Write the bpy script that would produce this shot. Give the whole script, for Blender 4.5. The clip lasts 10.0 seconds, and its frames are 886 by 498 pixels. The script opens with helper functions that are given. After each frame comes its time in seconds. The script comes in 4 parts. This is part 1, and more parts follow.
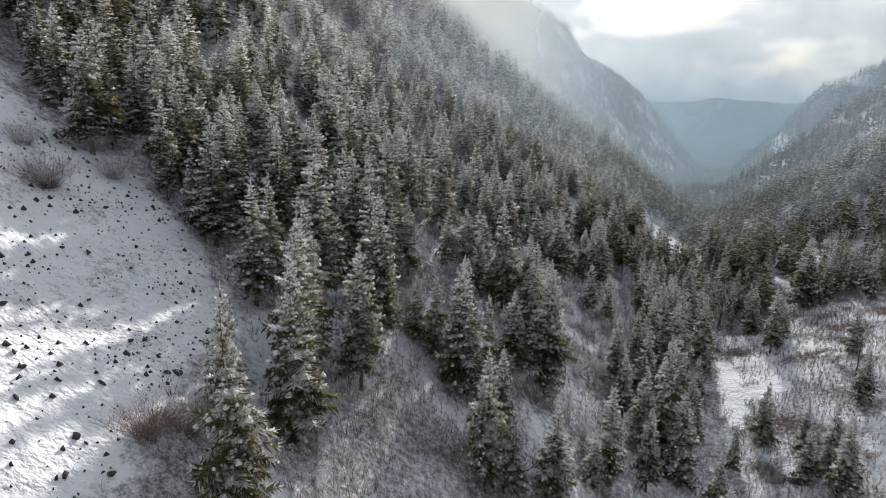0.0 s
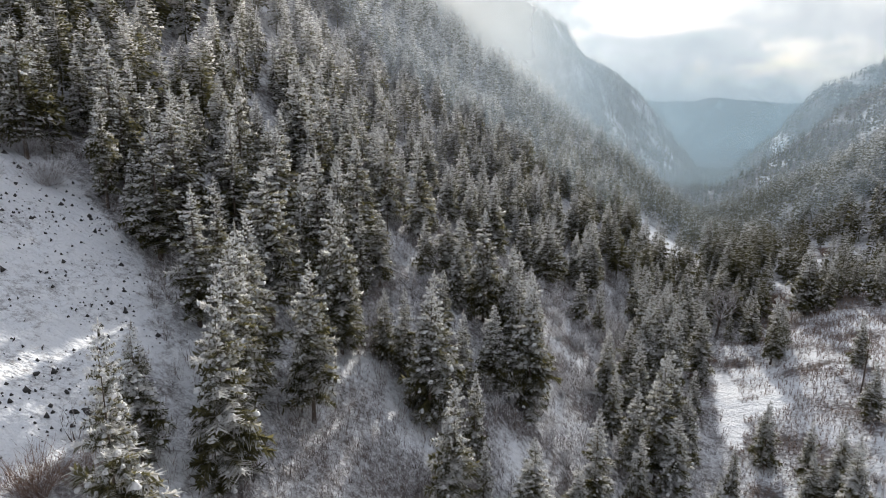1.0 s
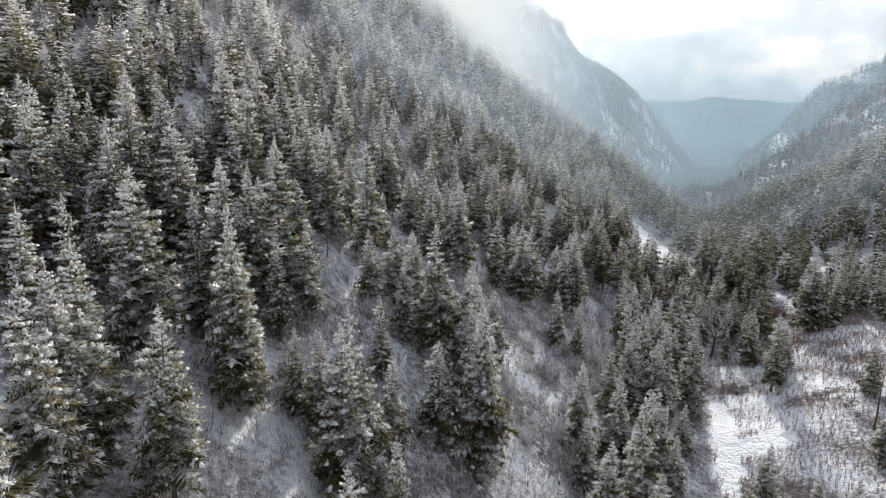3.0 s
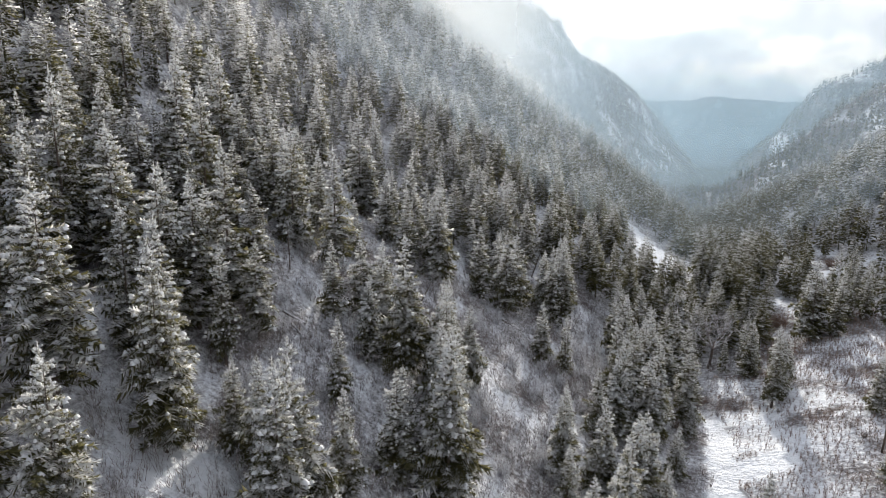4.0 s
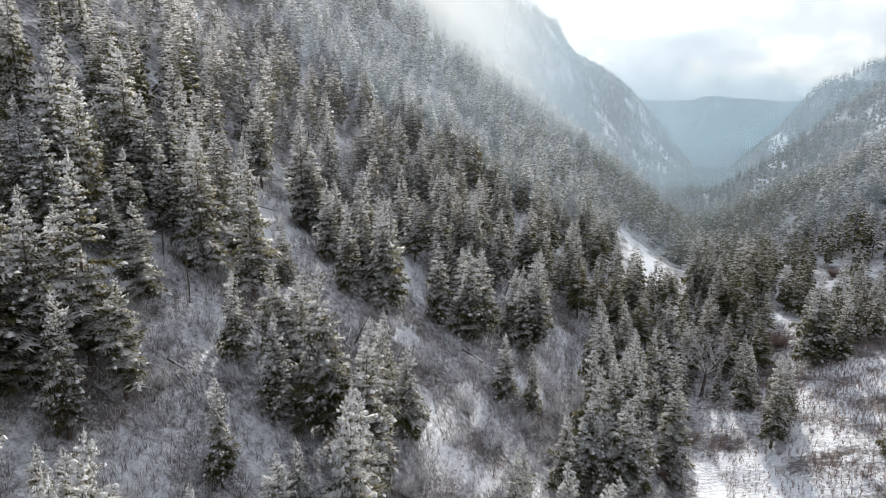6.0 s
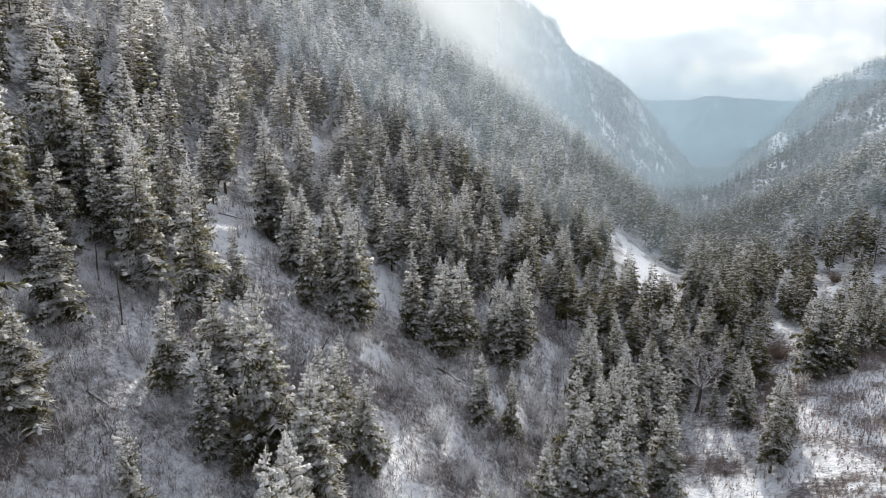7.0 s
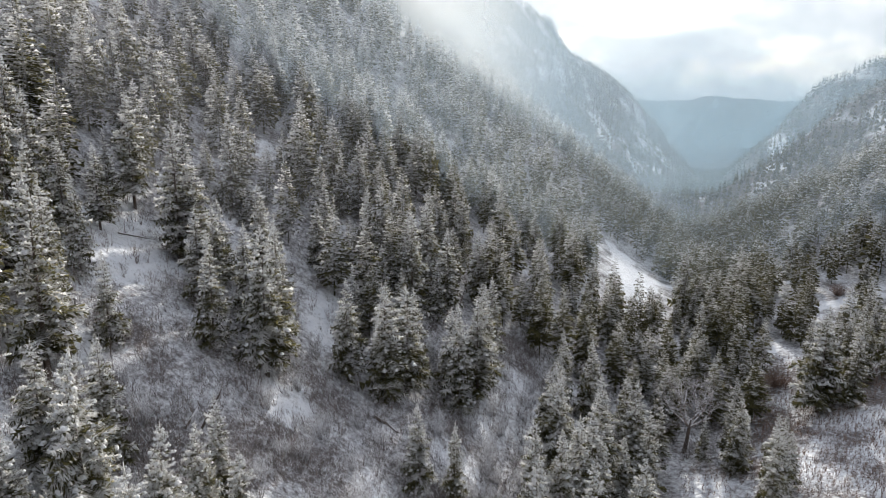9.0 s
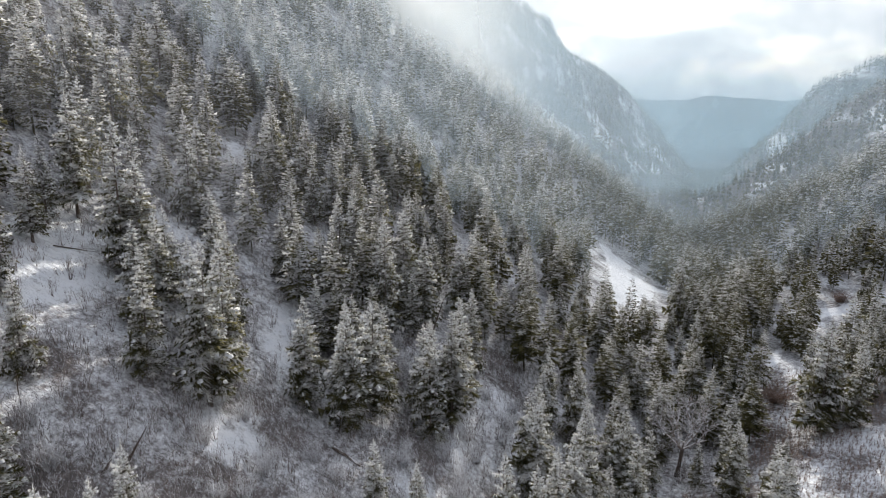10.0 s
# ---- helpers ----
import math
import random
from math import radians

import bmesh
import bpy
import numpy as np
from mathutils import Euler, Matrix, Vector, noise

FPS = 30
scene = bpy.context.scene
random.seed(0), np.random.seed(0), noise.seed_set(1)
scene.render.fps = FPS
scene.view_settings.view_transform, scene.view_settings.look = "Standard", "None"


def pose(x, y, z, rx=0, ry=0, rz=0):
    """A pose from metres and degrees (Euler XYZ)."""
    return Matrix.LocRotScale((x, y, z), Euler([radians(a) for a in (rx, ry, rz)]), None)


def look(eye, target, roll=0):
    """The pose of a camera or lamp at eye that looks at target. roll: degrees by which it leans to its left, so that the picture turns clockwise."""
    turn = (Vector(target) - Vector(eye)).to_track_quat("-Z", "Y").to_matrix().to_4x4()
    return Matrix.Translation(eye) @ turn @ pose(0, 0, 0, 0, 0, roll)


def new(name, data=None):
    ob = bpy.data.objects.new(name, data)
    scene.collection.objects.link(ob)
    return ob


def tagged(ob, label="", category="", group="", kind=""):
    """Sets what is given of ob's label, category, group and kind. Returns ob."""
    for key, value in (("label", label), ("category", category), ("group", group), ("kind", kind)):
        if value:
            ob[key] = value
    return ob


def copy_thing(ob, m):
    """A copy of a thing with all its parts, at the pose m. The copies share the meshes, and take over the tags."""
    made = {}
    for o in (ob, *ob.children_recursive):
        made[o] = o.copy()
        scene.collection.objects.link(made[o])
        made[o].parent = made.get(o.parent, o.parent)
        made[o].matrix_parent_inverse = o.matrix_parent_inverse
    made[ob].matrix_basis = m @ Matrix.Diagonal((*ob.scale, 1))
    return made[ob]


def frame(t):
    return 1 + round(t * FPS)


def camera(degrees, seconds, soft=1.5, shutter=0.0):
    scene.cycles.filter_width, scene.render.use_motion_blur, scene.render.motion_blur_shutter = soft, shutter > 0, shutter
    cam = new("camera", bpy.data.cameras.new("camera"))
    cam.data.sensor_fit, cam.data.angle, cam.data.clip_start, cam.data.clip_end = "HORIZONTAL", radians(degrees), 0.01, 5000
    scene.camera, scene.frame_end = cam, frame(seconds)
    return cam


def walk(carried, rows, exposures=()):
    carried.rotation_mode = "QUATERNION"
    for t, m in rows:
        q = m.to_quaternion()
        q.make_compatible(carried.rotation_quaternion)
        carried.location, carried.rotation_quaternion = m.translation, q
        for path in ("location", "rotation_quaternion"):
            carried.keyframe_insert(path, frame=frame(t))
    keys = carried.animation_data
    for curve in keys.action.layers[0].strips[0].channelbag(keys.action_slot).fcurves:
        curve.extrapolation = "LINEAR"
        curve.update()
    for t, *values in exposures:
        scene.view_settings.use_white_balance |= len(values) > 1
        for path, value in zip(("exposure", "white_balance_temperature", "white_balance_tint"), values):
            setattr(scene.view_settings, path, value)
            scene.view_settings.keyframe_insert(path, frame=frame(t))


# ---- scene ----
cam = camera(70.0, 10.0, soft=0.98)
METRES, EYE, TILT, LEAN, TURN = 100.0, 60.0, -11.9, -0.7, 0.0
ROWS = [
    (0.0, 0.0000, 0.0000, 0.0000, 0.00, 0.00, 0.00),
    (0.5, 0.0186, 0.0367, 0.0072, -0.02, 0.01, 0.06),
    (1.0, 0.0371, 0.0732, 0.0144, -0.02, 0.03, 0.10),
    (1.5, 0.0558, 0.1095, 0.0216, -0.03, 0.03, 0.17),
    (2.0, 0.0742, 0.1460, 0.0286, -0.04, 0.04, 0.22),
    (2.5, 0.0930, 0.1822, 0.0355, -0.04, 0.07, 0.28),
    (4.0, 0.1499, 0.2913, 0.0575, -0.02, 0.08, 0.40),
    (4.5, 0.1691, 0.3275, 0.0651, -0.01, 0.10, 0.45),
    (5.0, 0.1885, 0.3636, 0.0728, -0.01, 0.11, 0.52),
    (5.5, 0.2080, 0.3994, 0.0807, -0.01, 0.12, 0.55),
    (7.0, 0.2662, 0.5080, 0.1039, -0.04, 0.12, 0.63),
    (7.5, 0.2858, 0.5440, 0.1116, -0.05, 0.14, 0.67),
    (8.0, 0.3056, 0.5799, 0.1199, -0.06, 0.14, 0.69),
    (8.5, 0.3255, 0.6160, 0.1283, -0.07, 0.14, 0.71),
    (9.0, 0.3456, 0.6521, 0.1362, -0.08, 0.17, 0.70),
    (9.5, 0.3658, 0.6878, 0.1449, -0.08, 0.14, 0.70),
    (10.0, 0.3857, 0.7240, 0.1524, -0.08, 0.15, 0.76),
]
walk(cam, [(t, pose(0, 0, EYE, TILT, LEAN, TURN) @ pose(METRES * x, METRES * y, METRES * z, 90 + pitch, roll, yaw)) for t, x, y, z, yaw, pitch, roll in ROWS],
     exposures=[(0.0, 0.32), (1.0, 0.46), (2.5, 0.67), (5.0, 0.77), (10.0, 0.72)])

# ---- world and sun ----
SUN_AZ, SUN_EL = radians(17.0), radians(19.6)      # clockwise from +y, above the horizon
SUN_DIR = Vector((math.sin(SUN_AZ) * math.cos(SUN_EL), math.cos(SUN_AZ) * math.cos(SUN_EL), math.sin(SUN_EL)))

world = bpy.data.worlds.new("winter_sky")
scene.world = world
world.use_nodes = True


def nodes_of(tree):
    """Short-hands to add nodes and links to a node tree."""
    tree.nodes.clear()

    def add(kind, values=None, operation="", clamp=False, colours=False):
        n = tree.nodes.new(kind)
        if operation:
            n.operation = operation
        if clamp:
            n.use_clamp = True
        if colours:
            n.data_type = "RGBA"
        for key, value in (values or {}).items():
            if isinstance(value, bpy.types.NodeSocket):
                tree.links.new(value, n.inputs[key])
            else:
                n.inputs[key].default_value = value
        return n
    return add


def ramp(add, fac, stops):
    n = add("ShaderNodeValToRGB", {0: fac})
    e = n.color_ramp.elements
    while len(e) < len(stops):
        e.new(0.5)
    for el, (p, c) in zip(e, stops):
        el.position = p
        el.color = (c, c, c, 1) if isinstance(c, (int, float)) else (*c, 1)
    return n.outputs[0]


def build_sky():
    add = nodes_of(world.node_tree)
    sky = add("ShaderNodeTexSky")
    sky.sky_type, sky.sun_disc, sky.sun_elevation, sky.sun_rotation = "NISHITA", False, SUN_EL, SUN_AZ
    sky.altitude, sky.air_density, sky.dust_density = 900.0, 1.0, 2.5
    co = add("ShaderNodeTexCoord")
    way = co.outputs["Generated"]
    stretch = add("ShaderNodeMapping", {0: way, "Scale": (1.6, 1.6, 4.2), "Location": (0.35, 0.1, 0.0)})
    puff = add("ShaderNodeTexNoise", {"Vector": stretch.outputs[0], "Scale": 3.0, "Detail": 6.0, "Roughness": 0.5, "Distortion": 0.3})
    cover = ramp(add, puff.outputs[0], [(0.30, 0.55), (0.52, 1.0)])
    # a cloud is brighter towards the sun behind it
    near = add("ShaderNodeVectorMath", {0: way, 1: tuple(SUN_DIR)}, operation="DOT_PRODUCT")
    glow = ramp(add, near.outputs["Value"], [(0.5, 0.0), (0.90, 0.42), (0.985, 1.0)])
    dull = ramp(add, puff.outputs[0], [(0.36, (3.07, 3.22, 3.66)), (0.66, (2.47, 2.62, 3.06))])
    bright = ramp(add, puff.outputs[0], [(0.46, (9.6, 9.6, 9.6)), (0.70, (6.9, 7.15, 7.4))])
    lit = add("ShaderNodeMix", {0: glow, 6: dull, 7: bright}, colours=True)
    mix = add("ShaderNodeMix", {0: cover, 6: sky.outputs[0], 7: lit.outputs[2]}, colours=True)
    # the air thickens to a blue band low over the far valley
    rise = add("ShaderNodeSeparateXYZ", {0: way}).outputs[2]
    low = ramp(add, rise, [(0.028, 1.0), (0.075, 0.0)])
    band = add("ShaderNodeMix", {0: low, 6: mix.outputs[2], 7: (7.7, 8.1, 8.5, 1)}, colours=True)
    # the cloud cover is brightest overhead, as under any overcast
    gain = ramp(add, rise, [(0.40, 0.098), (0.85, 0.17)])
    back = add("ShaderNodeBackground", {0: band.outputs[2], 1: gain})
    out = add("ShaderNodeOutputWorld", {0: back.outputs[0]})
    return out


build_sky()
sun = new("sun", bpy.data.lights.new("sun", "SUN"))
sun.data.energy, sun.data.angle, sun.data.color = 6.0, radians(1.0), (1.0, 0.945, 0.87)
sun.matrix_world = look((0, 0, 300), Vector((0, 0, 300)) - SUN_DIR)


# ---- materials ----
def material(name, make):
    m = bpy.data.materials.new(name)
    m.use_nodes = True
    make(nodes_of(m.node_tree))
    return m


def noise_tex(add, scale, detail=4.0, rough=0.55, vector=None, distort=0.0):
    v = vector or add("ShaderNodeNewGeometry").outputs["Position"]
    return add("ShaderNodeTexNoise", {"Vector": v, "Scale": scale, "Detail": detail, "Roughness": rough, "Distortion": distort}).outputs[0]


def math_node(add, op, a, b=0.0, clamp=False):
    return add("ShaderNodeMath", {0: a, 1: b}, operation=op, clamp=clamp).outputs[0]


def mix_colour(add, fac, a, b):
    return add("ShaderNodeMix", {0: fac, 6: a if isinstance(a, bpy.types.NodeSocket) else (*a, 1), 7: b if isinstance(b, bpy.types.NodeSocket) else (*b, 1)},
               colours=True).outputs[2]


def finish(add, colour, rough=0.8, bump=None, strength=0.5, distance=0.1, through_light=0.0, gloss=0.2):
    values = {"Base Color": colour if isinstance(colour, bpy.types.NodeSocket) else (*colour, 1), "Roughness": rough, "Specular IOR Level": gloss}
    if bump is not None:
        values["Normal"] = add("ShaderNodeBump", {"Height": bump, "Strength": strength, "Distance": distance}).outputs[0]
    shader = add("ShaderNodeBsdfPrincipled", values).outputs[0]
    if through_light:
        back = add("ShaderNodeBsdfTranslucent", {0: values["Base Color"]}).outputs[0]
        shader = add("ShaderNodeMixShader", {0: through_light, 1: shader, 2: back}).outputs[0]
    add("ShaderNodeOutputMaterial", {0: shader})


def up_facing(add):
    n = add("ShaderNodeNewGeometry").outputs["Normal"]
    return add("ShaderNodeSeparateXYZ", {0: n}).outputs[2]


def snow_ground(add):
    # snow over litter: the attribute tells how much brush litter and bare soil shows through
    litter = add("ShaderNodeAttribute")
    litter.attribute_name = "litter"
    thin = noise_tex(add, 0.16, 6.0, 0.62)
    fine = noise_tex(add, 1.3, 6.0, 0.68)
    grit = noise_tex(add, 4.5, 4.0, 0.7)
    cover = math_node(add, "ADD", math_node(add, "MULTIPLY", thin, 0.34), math_node(add, "ADD", math_node(add, "MULTIPLY", fine, 0.40), math_node(add, "MULTIPLY", grit, 0.26)))
    cover = math_node(add, "SUBTRACT", cover, math_node(add, "MULTIPLY", litter.outputs["Fac"], 0.30))
    bare = ramp(add, cover, [(0.27, 1.0), (0.42, 0.0)])
    white = mix_colour(add, noise_tex(add, 0.5, 3.0), (0.68, 0.71, 0.75), (0.80, 0.80, 0.80))
    duff = mix_colour(add, noise_tex(add, 2.5), (0.072, 0.060, 0.056), (0.18, 0.155, 0.145))
    # far-off litter gets this darker tone, which puts cloud shade into the colour
    shaded_scrub = mix_colour(add, noise_tex(add, 0.3), (0.06, 0.057, 0.057), (0.13, 0.122, 0.12))
    duff = mix_colour(add, ramp(add, math_node(add, "MULTIPLY", litter.outputs["Fac"], 0.5), [(0.42, 0.0), (0.75, 1.0)]), duff, shaded_scrub)
    colour = mix_colour(add, math_node(add, "MULTIPLY", bare, 0.94), white, duff)
    drift = add("ShaderNodeMapping", {0: add("ShaderNodeNewGeometry").outputs["Position"], "Rotation": (0, 0, 0.5), "Scale": (0.8, 1.15, 1.0)}).outputs[0]
    relief = math_node(add, "ADD", noise_tex(add, 0.5, 2.0, 0.5, drift), math_node(add, "MULTIPLY", noise_tex(add, 1.5, 4.0, 0.6, drift), 0.85))
    finish(add, colour, 0.95, relief, 0.75, 0.8, gloss=0.0)


def needles(frost, rime_haze_most=0.38):
    def make(add):
        # needles with snow lying on what faces up
        geo = add("ShaderNodeNewGeometry")
        rand = geo.outputs["Random Per Island"]
        green = mix_colour(add, rand, (0.056, 0.055, 0.028), (0.150, 0.136, 0.064))
        # 0 at the bough's spine, 1 at the twigs' tips, where the snow hangs on
        tip = add("ShaderNodeAttribute")
        tip.attribute_name = "tip"
        tip = tip.outputs["Fac"]
        patch = noise_tex(add, 0.9, 4.0, 0.6)
        fine = noise_tex(add, 7.0, 4.0, 0.65)
        up = up_facing(add)
        lie = math_node(add, "ADD", math_node(add, "ADD", math_node(add, "MULTIPLY", up, 0.22), math_node(add, "MULTIPLY", tip, 0.62)), math_node(add, "ADD", math_node(add, "MULTIPLY", patch, 0.6), math_node(add, "MULTIPLY", fine, 0.42)))
        lie = math_node(add, "ADD", lie, math_node(add, "MULTIPLY", rand, 0.08))
        # rime thickens with height and along y, its paleness also standing for haze
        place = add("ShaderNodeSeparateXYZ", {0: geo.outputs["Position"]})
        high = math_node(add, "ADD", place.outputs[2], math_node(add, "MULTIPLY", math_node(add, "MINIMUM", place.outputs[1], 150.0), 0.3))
        rime = add("ShaderNodeMapRange", {0: high, 1: 60.0, 2: 135.0, 3: 0.0, 4: rime_haze_most}).outputs[0]
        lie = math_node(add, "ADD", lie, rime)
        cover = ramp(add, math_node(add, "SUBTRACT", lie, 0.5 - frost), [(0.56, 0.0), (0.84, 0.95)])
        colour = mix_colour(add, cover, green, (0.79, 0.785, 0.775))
        finish(add, colour, 0.85, fine, 0.4, 0.1, 0.5, 0.05)
    return make


def bark(add):
    grain = noise_tex(add, 9.0, 5.0, 0.7)
    finish(add, mix_colour(add, grain, (0.045, 0.034, 0.028), (0.17, 0.135, 0.11)), 0.9, grain, 0.8, 0.05)


def loose_snow(add):
    lump = noise_tex(add, 4.0, 4.0)
    finish(add, mix_colour(add, lump, (0.78, 0.79, 0.80), (0.88, 0.88, 0.88)), 0.7, lump, 0.6, 0.1, 0.4)


def twigs(add, bare=0.51):
    rand = add("ShaderNodeNewGeometry").outputs["Random Per Island"]
    wood = mix_colour(add, rand, (0.085, 0.065, 0.058), (0.26, 0.215, 0.19))
    rime = ramp(add, math_node(add, "ADD", math_node(add, "MULTIPLY", up_facing(add), 0.25), noise_tex(add, 1.7, 4.0, 0.65)), [(bare - 0.02, 0.0), (bare + 0.18, 0.85)])
    finish(add, mix_colour(add, rime, wood, (0.72, 0.73, 0.75)), 0.85)


def stone(add):
    grain = noise_tex(add, 3.0, 6.0, 0.7)
    finish(add, mix_colour(add, grain, (0.022, 0.021, 0.021), (0.10, 0.096, 0.092)), 0.9, grain, 0.9, 0.1)


def red_twigs(add):
    rand = add("ShaderNodeNewGeometry").outputs["Random Per Island"]
    wood = mix_colour(add, rand, (0.12, 0.075, 0.058), (0.30, 0.21, 0.16))
    rime = ramp(add, noise_tex(add, 1.9, 4.0, 0.65), [(0.58, 0.0), (0.75, 0.7)])
    finish(add, mix_colour(add, rime, wood, (0.72, 0.73, 0.75)), 0.85)


def open_water(add):
    finish(add, (0.012, 0.014, 0.016), 0.12, noise_tex(add, 3.0), 0.15, 0.05)


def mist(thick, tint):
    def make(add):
        # sheet for cloud and distance haze: lets most light straight through, scatters the rest
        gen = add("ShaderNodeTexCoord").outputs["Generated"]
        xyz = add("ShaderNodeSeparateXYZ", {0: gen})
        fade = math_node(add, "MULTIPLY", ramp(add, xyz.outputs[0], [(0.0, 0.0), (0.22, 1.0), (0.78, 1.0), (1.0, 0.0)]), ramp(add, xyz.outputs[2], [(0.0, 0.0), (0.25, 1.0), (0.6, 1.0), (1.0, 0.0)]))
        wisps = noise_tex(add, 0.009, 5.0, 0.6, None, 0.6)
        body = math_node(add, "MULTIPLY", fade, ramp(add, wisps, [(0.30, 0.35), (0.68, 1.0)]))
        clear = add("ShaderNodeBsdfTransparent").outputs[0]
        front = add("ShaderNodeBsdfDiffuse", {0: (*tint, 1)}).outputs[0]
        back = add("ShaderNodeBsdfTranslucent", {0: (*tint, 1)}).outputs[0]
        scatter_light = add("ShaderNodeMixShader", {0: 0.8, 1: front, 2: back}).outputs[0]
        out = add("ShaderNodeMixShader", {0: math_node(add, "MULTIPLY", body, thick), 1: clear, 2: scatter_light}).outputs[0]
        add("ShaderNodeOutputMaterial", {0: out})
    return make


SNOW_GROUND = material("snow_over_litter", snow_ground)
# frost levels per distance, also standing in for haze and dark far silhouettes
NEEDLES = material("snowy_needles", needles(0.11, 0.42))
NEEDLES_FAR = material("frost_haze_needles", needles(0.07, 0.50))
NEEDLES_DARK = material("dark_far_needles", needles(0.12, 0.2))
BARK = material("bark", bark)
SNOW = material("snow_clump", loose_snow)
TWIGS = material("frosted_twigs", twigs)
RIMED_TWIGS = material("rimed_twigs", lambda add: twigs(add, 0.33))
RED_TWIGS = material("russet_twigs", red_twigs)
STONE = material("dark_scree", stone)
WATER = material("open_stream_water", open_water)


# ---- mesh helpers ----
def mesh_of(name, verts, faces, mat, smooth=False):
    me = bpy.data.meshes.new(name)
    me.from_pydata([tuple(v) for v in verts], [], [tuple(f) for f in faces])
    me.materials.append(mat)
    if smooth:
        me.polygons.foreach_set("use_smooth", [True] * len(me.polygons))
    me.update()
    return me


def bulk_mesh(name, verts, tris, mat):
    """A mesh straight from arrays of vertices (n, 3) and triangles (m, 3)."""
    verts, tris = np.asarray(verts, np.float32), np.asarray(tris, np.int32)
    me = bpy.data.meshes.new(name)
    me.vertices.add(len(verts))
    me.vertices.foreach_set("co", verts.ravel())
    me.loops.add(tris.size)
    me.loops.foreach_set("vertex_index", tris.ravel())
    me.polygons.add(len(tris))
    me.polygons.foreach_set("loop_start", np.arange(0, tris.size, 3, dtype=np.int32))
    me.materials.append(mat)
    me.update(calc_edges=True)
    return me


def set_tips(me, values):
    """Stores how far out on its bough each vertex lies."""
    me.attributes.new("tip", "FLOAT", "POINT").data.foreach_set("value", np.asarray(values, np.float32))


def part(name, data, parent, label=""):
    ob = new(name, data)
    ob.parent = parent
    return tagged(ob, label) if label else ob


# ---- the lie of the land ----
# u runs down the valley, v up its sunny side
AXIS = (0.37, 0.93)


def smooth(a, b, x):
    s = np.clip((x - a) / (b - a), 0, 1)
    return s * s * (3 - 2 * s)


def soft_positive(x, w):
    return w * np.logaddexp(0, np.clip(x / w, -50, 50))


def lattice_noise(x, y, seed):
    """Smooth value noise on a unit lattice, for arrays."""
    def rnd(i, j):
        h = (i * 374761393 + j * 668265263 + seed * 1274126177) & 0x7FFFFFFF
        h = ((h ^ (h >> 13)) * 1274126177) & 0x7FFFFFFF
        return ((h ^ (h >> 16)) & 0xFFFF) / 65535.0
    i, j = np.floor(x).astype(np.int64), np.floor(y).astype(np.int64)
    a, b = x - i, y - j
    a, b = a * a * (3 - 2 * a), b * b * (3 - 2 * b)
    return (rnd(i, j) * (1 - a) + rnd(i + 1, j) * a) * (1 - b) + (rnd(i, j + 1) * (1 - a) + rnd(i + 1, j + 1) * a) * b - 0.5


def uv_of(x, y):
    return AXIS[0] * x + AXIS[1] * y, -AXIS[1] * x + AXIS[0] * y


# shoulders and hollows far down the valley: u, v, reach, height
SPURS = [
    (945, -128, 70, 14), (950, -215, 80, 2), (829, -44, 60, 10), (673, 0, 60, 8), (493, -91, 60, -14), (754, 73, 70, 12), (1130, 71, 80, 17), (1085, 290, 100, -16), (1050, 420, 150, 70),
]
# benches and draws of the near slopes: heights every 56 m down the valley, at lines across it
BENCH_LINES = (-60, -32, -8, 16, 42, 70, 100)
BENCHES = [
    (0.0, -0.5, -1.8, -0.9, 0.7, 2.7, -1.1), (-0.9, -2.5, -2.2, 2.2, -2.4, -4.4, -8.9), (-0.7, 5.0, -0.3, -2.3, 3.3, -1.3, 1.9),
    (0.5, 3.2, -1.0, -1.8, -0.4, -1.7, -8.6), (-0.2, 3.2, 5.7, 1.0, -1.1, -1.8, -5.3), (-0.2, -0.1, -0.1, -0.9, -2.1, -3.1, 0.8),
]


